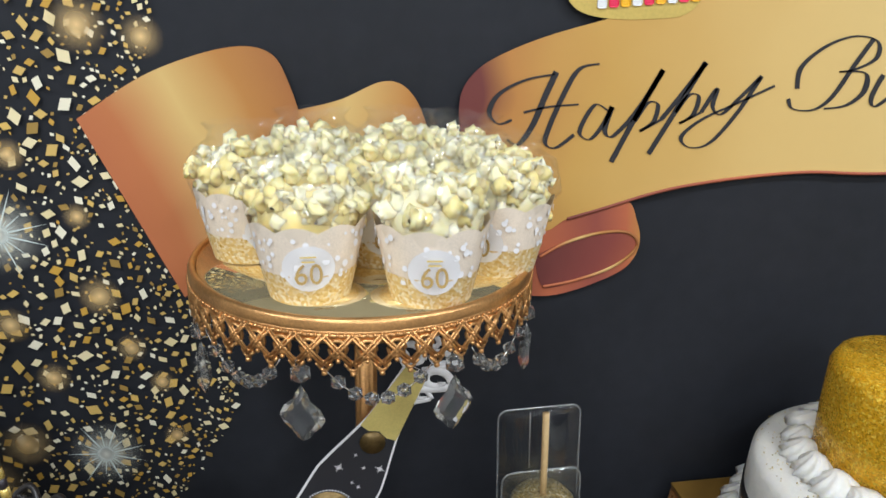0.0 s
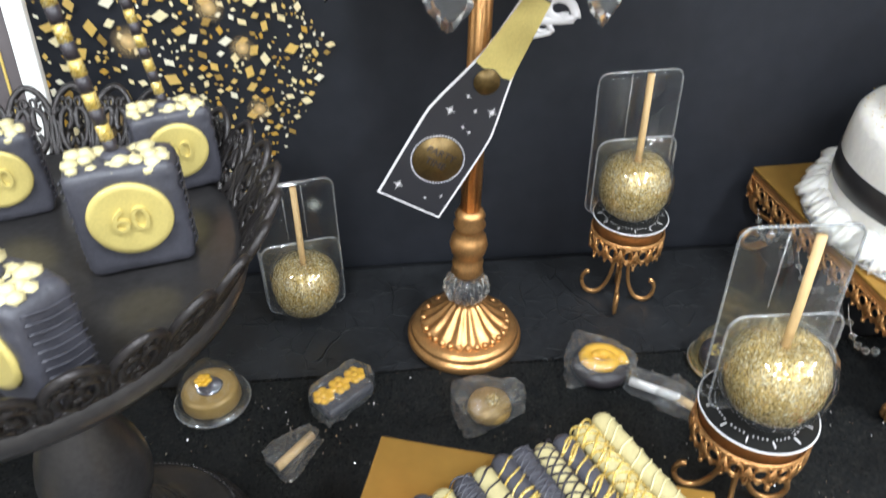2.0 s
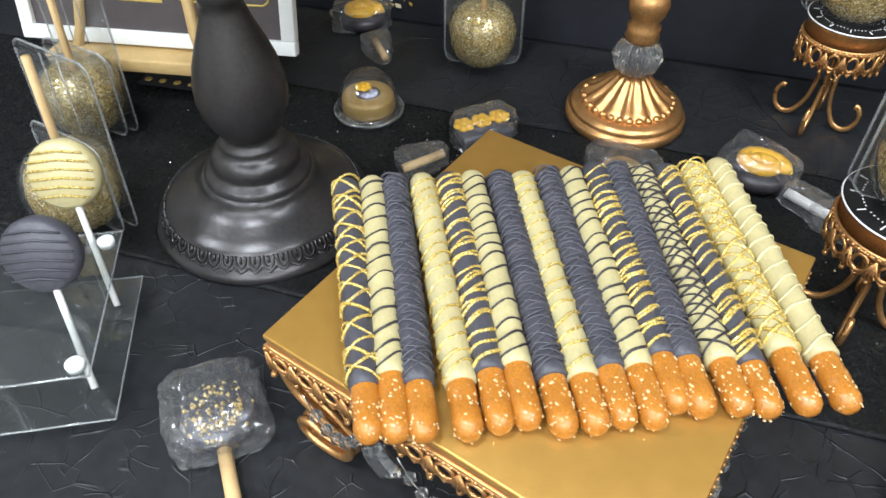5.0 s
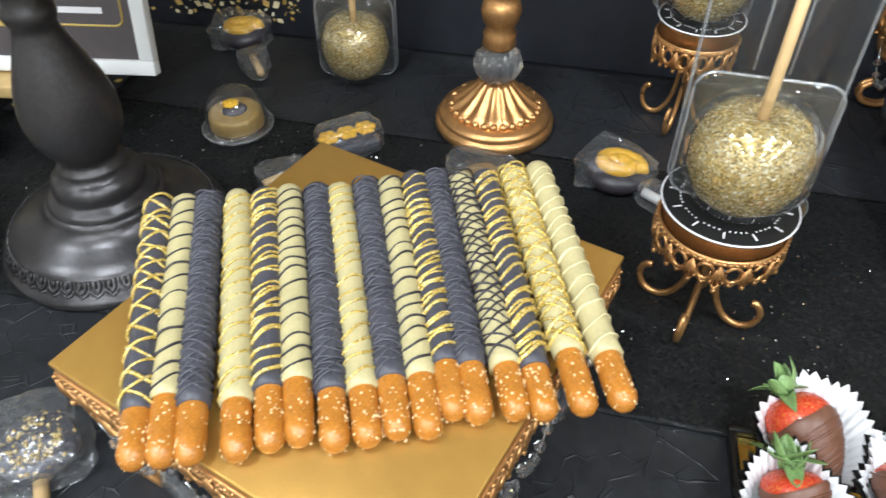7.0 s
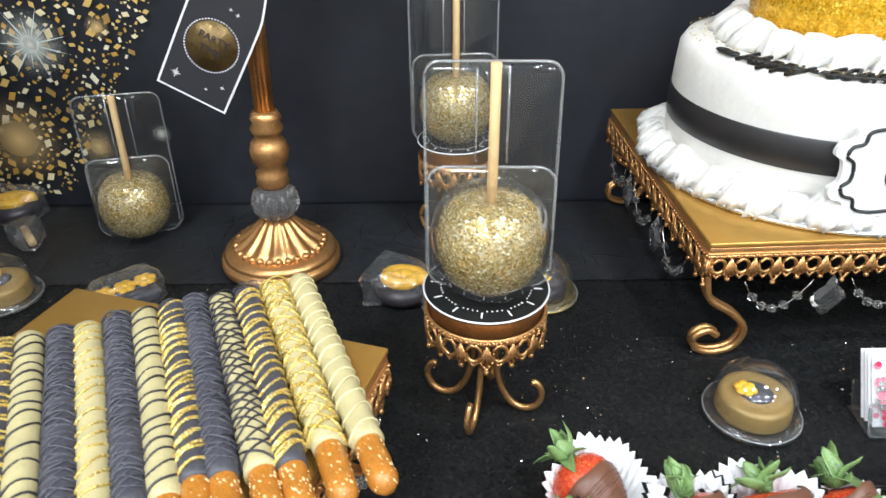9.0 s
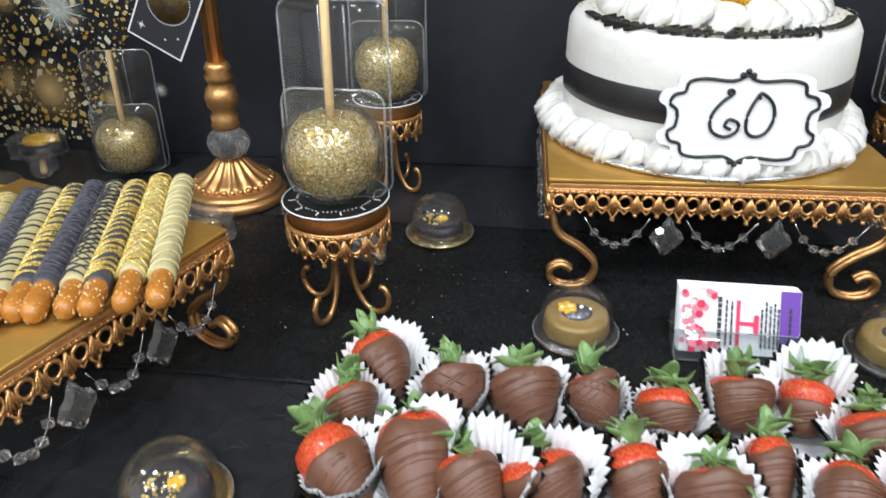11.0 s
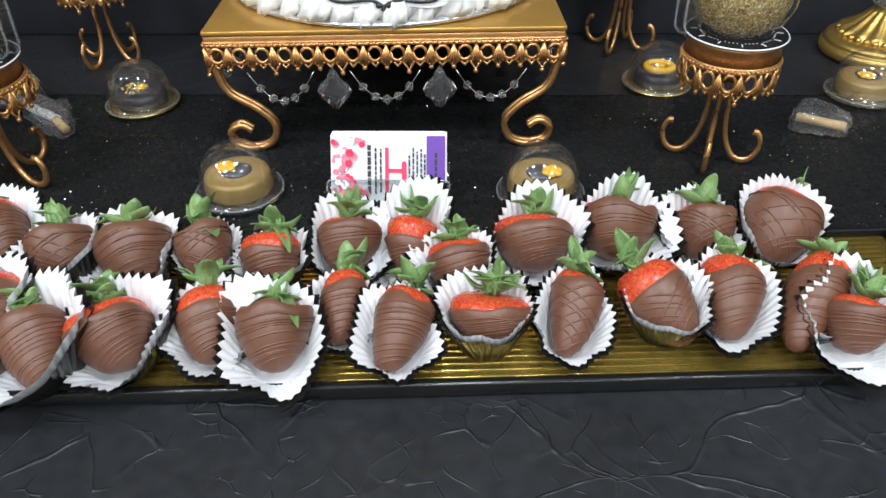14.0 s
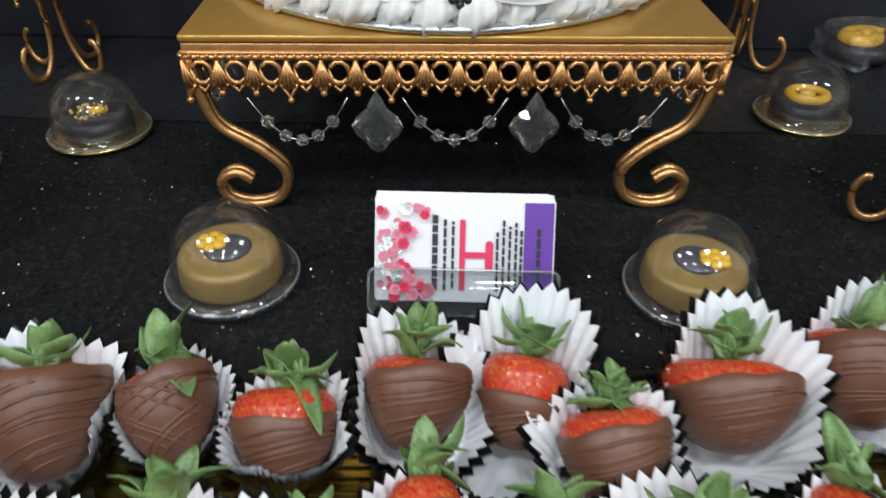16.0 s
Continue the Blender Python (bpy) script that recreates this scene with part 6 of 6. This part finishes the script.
mat_card = empty("dotted_card", pose(-0.25, 0.77, 0.0048, 0, 0, 4), "thin black card with gold dots under the easel", "card")
part("sheet", box(0.10, 0.11, 0.0012), INK, mat_card, smooth=False)
for k in range(30):
    part("dot", lathe([(0.0, 0.0), (0.0042, 0.0), (0.0042, 0.0003), (0.0, 0.0003)], 10), GOLD_INK, mat_card, m=pose(-0.042 + 0.017 * (k % 6), -0.045 + 0.0205 * (k // 6), 0.0012))

# ---------- domed sweets ----------


def flower_bm(s):
    bm = blob(s * 0.35, 2)
    for k in range(6):
        a = k * math.pi / 3
        blob(s * 0.42, 2, bm, Matrix.Translation((s * 0.55 * math.cos(a), s * 0.55 * math.sin(a), 0)) @ Matrix.Diagonal((1, 1, 0.55, 1)))
    return bm


def domed(m, kind, tiltx=0.0):
    lab = {"toffee": "gold-dusted chocolate disc with a sugar flower under a clear dome", "flake": "dark sweet with gold flakes under a clear dome", "ring": "dark biscuit with a yellow icing ring under a clear dome"}[kind]
    ob = empty("domed_sweet", m, lab, "sweet in dome", "sweets under clear domes")
    part("base", lathe([(0.0, 0.0), (0.0335, 0.0), (0.035, 0.0015), (0.0335, 0.003), (0.030, 0.0035), (0.0, 0.0035)], 40), CLEAR if kind == "toffee" else GOLD_CARD, ob, "clear rim" if kind == "toffee" else "shiny gold base")
    if kind == "toffee":
        part("chocolate", lathe([(0.0, 0.0035), (0.0255, 0.0035), (0.0265, 0.006), (0.0255, 0.016), (0.0245, 0.0185), (0.021, 0.0195), (0.0, 0.0195)], 36), TOFFEE, ob)
        part("dark_centre", lathe([(0.0, 0.0197), (0.012, 0.0197), (0.010, 0.021), (0.0, 0.0215)], 24), GREY_CANDY, ob)
        part("flower", flower_bm(0.0085), YELLOW, ob, "yellow sugar flower", m=pose(-0.006, 0.005, 0.0225))
    else:
        part("biscuit", lathe([(0.0, 0.0035), (0.023, 0.0035), (0.024, 0.007), (0.023, 0.014), (0.019, 0.016), (0.0, 0.016)], 32), DARK_DRIZZLE, ob, "dark coated biscuit")
        if kind == "flake":
            bm, rd = bmesh.new(), random.Random(5)
            for k in range(60):
                a, r = rd.uniform(0, 6.28), 0.012 * math.sqrt(rd.random())
                blob(rd.uniform(0.0008, 0.0016), 1, bm, Matrix.Translation((r * math.cos(a) - 0.004, r * math.sin(a), 0.017)))
            part("gold_flakes", bm, GOLD_DRIZZLE, ob)
            part("flower", flower_bm(0.006), YELLOW, ob, m=pose(0.002, -0.004, 0.019))
        else:
            part("icing_ring", tube([(0.013 * math.cos(k * 0.4), 0.011 * math.sin(k * 0.4), 0.018) for k in range(16)], 0.0035, 8, closed=True), YELLOW, ob, "yellow icing ring")
            part("flower", flower_bm(0.006), YELLOW, ob, m=pose(0, 0, 0.019))
    dm = lathe([(0.034, 0.003), (0.030, 0.005), (0.0295, 0.014), (0.028, 0.023), (0.024, 0.032), (0.017, 0.039), (0.009, 0.0425), (0.0, 0.0435)], 40)
    part("dome", dm, CLEAR, ob, "clear plastic dome", m=pose(0, 0, 0, tiltx))
    part("dome_edge", tube([(0.034 * math.cos(k * math.pi / 20), 0.034 * math.sin(k * math.pi / 20), 0.0035) for k in range(40)], 0.0007, 4, closed=True), RIM, ob)
    return ob


for x, y, z, kind, a in ((-0.039, 0.738, 0.005, "toffee", 0), (0.465, 0.737, 0.005, "flake", 20), (0.603, 0.577, 0.005, "toffee", 30), (0.847, 0.576, 0.005, "toffee", 200), (0.987, 0.790, 0.003, "ring", 0), (0.356, 0.367, 0.003, "flake", 60), (1.185, 0.761, 0.005, "toffee", 90)):
    domed(pose(x, y, z, 0, 0, a) @ Matrix.Scale(1.03, 4), kind)

# ---------- bagged sweets ----------


def bag_bm(w, d, h, seed):
    bm = blob(1.0, 4)
    for v in bm.verts:
        c = v.co.copy()
        c = Vector([math.copysign(abs(q) ** 0.48, q) for q in c])
        k = 1 + 0.16 * (abs(c.x) > 0.6) * (1 if seed % 2 else 0.6)
        fan = 1.0 if d / w < 0.7 or d / w > 0.75 else 0.95 - 0.45 * c.x
        v.co = Vector((c.x * w * k, c.y * d * fan, max(-0.55, c.z) * h + 0.55 * h))
        v.co += Vector((noise.noise(c * 3 + Vector((seed, 0, 0))), noise.noise(c * 3 + Vector((0, seed, 0))), 0.5 * noise.noise(c * 4))) * w * 0.16
        v.co += Vector((noise.noise(c * 9), noise.noise(c * 9 + Vector((4, 0, 0))), noise.noise(c * 9 + Vector((0, 4, 0))))) * w * 0.05
        v.co.z = max(0.0, v.co.z)
    return bm


def bagged(name, m, kind, label, seed):
    ob = empty(name, m, label, "bagged sweet")
    if kind == "oreo3":
        part("biscuit", box(0.054, 0.032, 0.013, 0.004), GREY_CANDY, ob, "dark coated biscuit", m=pose(0, 0, 0.002))
        for k in range(3):
            part("flower", flower_bm(0.0112), YELLOW, ob, "yellow sugar flower", m=pose(-0.0185 + 0.0185 * k, 0.004, 0.017))
    elif kind == "rose":
        part("biscuit", lathe([(0.0, 0.0), (0.026, 0.0), (0.028, 0.006), (0.026, 0.013), (0.0, 0.014)], 32), DARK_DRIZZLE, ob, "dark coated biscuit", m=pose(0, 0, 0.002))
        part("icing_scroll", tube([((0.021 - 0.0008 * k) * math.cos(k * 0.5), (0.016 - 0.0006 * k) * math.sin(k * 0.5), 0.0175) for k in range(20)], 0.0066, 8), YELLOW, ob, "yellow iced scroll")
    elif kind == "stick":
        part("stick", tube([(-0.021, 0, 0.006), (0.021, 0.002, 0.007)], 0.0042, 10), STICK, ob, "pale tan wafer stick")
    elif kind == "toffee":
        part("biscuit", lathe([(0.0, 0.0), (0.019, 0.0), (0.021, 0.005), (0.019, 0.012), (0.0, 0.014)], 28), TOFFEE, ob, "gold-dusted chocolate", m=pose(0, 0, 0.002))
        part("sprinkles", flower_bm(0.008), SUGAR, ob, m=pose(0.003, 0, 0.016))
    elif kind == "foil":
        part("stick", tube([(-0.024, 0, 0.006), (0.024, 0.0, 0.007)], 0.0045, 10), WHITE_STICK, ob, "white stick")
    elif kind == "sprinkle":
        bm = lathe([(0.0, 0.0), (0.026, 0.0), (0.029, 0.008), (0.026, 0.017), (0.0, 0.019)], 32)
        part("biscuit", bm, GREY_CANDY, ob, "dark coated biscuit", m=pose(0, 0, 0.002))
        sp, rd = bmesh.new(), random.Random(3)
        for k in range(220):
            a, r = rd.uniform(0, 6.28), 0.027 * math.sqrt(rd.random())
            blob(rd.choice((0.0006, 0.0009, 0.0014, 0.0021)), 1, sp, Matrix.Translation((r * math.cos(a), r * math.sin(a), 0.0205 + rd.uniform(-0.001, 0.001) - (0.004 if r > 0.024 else 0))))
        part("sprinkles", sp, SUGAR, ob, "gold and silver sprinkles")["kind"] = "stuff"
        part("stick", tube([(0.0, -0.03, 0.008), (0.002, -0.10, 0.008)], 0.0055, 10), STICK, ob, "wooden stick")
    w, d, h = {"oreo3": (0.029, 0.0185, 0.020), "rose": (0.033, 0.024, 0.021), "stick": (0.022, 0.016, 0.014), "foil": (0.025, 0.012, 0.013), "toffee": (0.030, 0.022, 0.022), "sprinkle": (0.036, 0.038, 0.028)}[kind]
    part("film", bag_bm(w * 0.95, d * 0.95, h * 1.0, seed), BAG, ob, "crinkled clear film", smooth=False)
    return ob


bagged("bagged_biscuit", pose(0.084, 0.727, 0.005, 0, 0, 40), "oreo3", "dark biscuit with three yellow flowers in clear film", 1)
bagged("bagged_biscuit", pose(0.337, 0.738, 0.005, 0, 0, -20), "rose", "dark biscuit with a yellow iced scroll in clear film", 2)
bagged("bagged_biscuit", pose(-0.115, 0.910, 0.003, 0, 0, 10), "rose", "dark biscuit pop with yellow icing in clear film", 4)
bagged("bagged_stick", pose(-0.07, 0.848, 0.003, 0, 0, -55), "stick", "pale tan wafer stick wrapped in clear film", 3)
bagged("bagged_stick", pose(0.044, 0.666, 0.005, 0, 0, 45), "stick", "pale tan wafer stick wrapped in clear film", 5)
bagged("bagged_stick", pose(0.381, 0.704, 0.005, 0, 0, -35), "foil", "white stick wrapped in shiny clear film", 7)
bagged("bagged_stick", pose(0.220, 0.698, 0.005, 0, 0, 10), "toffee", "gold-dusted sweet in crumpled clear film", 9)
bagged("bagged_stick", pose(0.403, 0.685, 0.005, 0, 0, -50), "stick", "pale tan wafer stick wrapped in clear film", 11)
bagged("bagged_stick", pose(1.114, 0.688, 0.005, 0, 0, -35), "stick", "pale tan wafer stick wrapped in clear film", 13)
bagged("bagged_biscuit", pose(1.085, 0.915, 0.003, 0, 0, 20), "rose", "dark biscuit with yellow icing in clear film", 6)
bagged("bagged_pop", pose(0.001, 0.372, 0.003, 0, 0, 37) @ Matrix.Scale(0.85, 4), "sprinkle", "dark biscuit pop with gold sprinkles in clear film", 8)

# ---------- acrylic pop holder ----------
rack = empty("pop_holder", pose(-0.161, 0.376, 0.003, 0, 0, 26.6), "two-level clear acrylic pop holder with tubes", "pop holder")
for z in (0.003, 0.052):
    part("sheet", box(0.15, 0.13, 0.003, 0.0005, None, (0, 0, z)), ACRYL, rack)
    o = [(-0.075, -0.065, z + 0.0015), (0.075, -0.065, z + 0.0015), (0.075, 0.065, z + 0.0015), (-0.075, 0.065, z + 0.0015)]
    part("sheet_edge", tube(o, 0.0011, 4, closed=True), RIM, rack)
for k in range(6):
    x, y = -0.05 + 0.05 * (k % 3), -0.035 + 0.07 * (k // 3)
    part("tube", lathe([(0.0065, 0.006), (0.0065, 0.052)], 16), ACRYL, rack)
    rack.children[-1].matrix_basis = pose(x, y, 0)
for x, y in ((0.065, 0.055), (0.065, -0.055), (-0.065, 0.055), (-0.065, -0.055)):
    part("screw_cap", lathe([(0.0, 0.046), (0.006, 0.046), (0.006, 0.0505), (0.0045, 0.0515), (0.0, 0.0515)], 16), WHITE_FRAME if x > 0 else ACRYL, rack, m=pose(x, y, 0.005))
for hx, hy, hz, foot, mt, lab in ((-0.161, 0.475, 0.096, (-0.120, 0.433, 0.012), CREAM_CANDY, "cream-dipped biscuit pop with gold lines standing in the holder"), (-0.128, 0.407, 0.090, (-0.090, 0.366, 0.012), GREY_CANDY, "charcoal-dipped biscuit pop standing in the holder"), (-0.205, 0.385, 0.09, (-0.160, 0.352, 0.012), GREY_CANDY, "charcoal-dipped biscuit pop standing in the holder")):
    pop = empty("biscuit_pop", pose(hx, hy, hz), lab, "biscuit pop", "pops in the holder")
    f = Vector(foot) - Vector((hx, hy, hz))
    part("biscuit", lathe([(0.0, -0.008), (0.022, -0.008), (0.0255, -0.003), (0.0255, 0.003), (0.022, 0.008), (0.0, 0.009)], 36), mt, pop, m=pose(0, 0, 0, 62, 0, 20))
    part("stick", tube([f * 0.18, f], 0.0024, 8), WHITE_STICK, pop, "white paper stick")
    st = bmesh.new()
    for k in range(6):
        q = -0.016 + 0.0064 * k
        w = math.sqrt(max(0.0, 0.024 ** 2 - q * q))
        tube([(-w, q, 0.0088), (0, q + 0.002, 0.0094), (w, q, 0.0088)], 0.0008, 4, st)
    part("drizzle", st, GOLD_DRIZZLE if mt == CREAM_CANDY else GREY_CANDY, pop, m=pose(0, 0, 0, 62, 0, 20))["kind"] = "stuff"
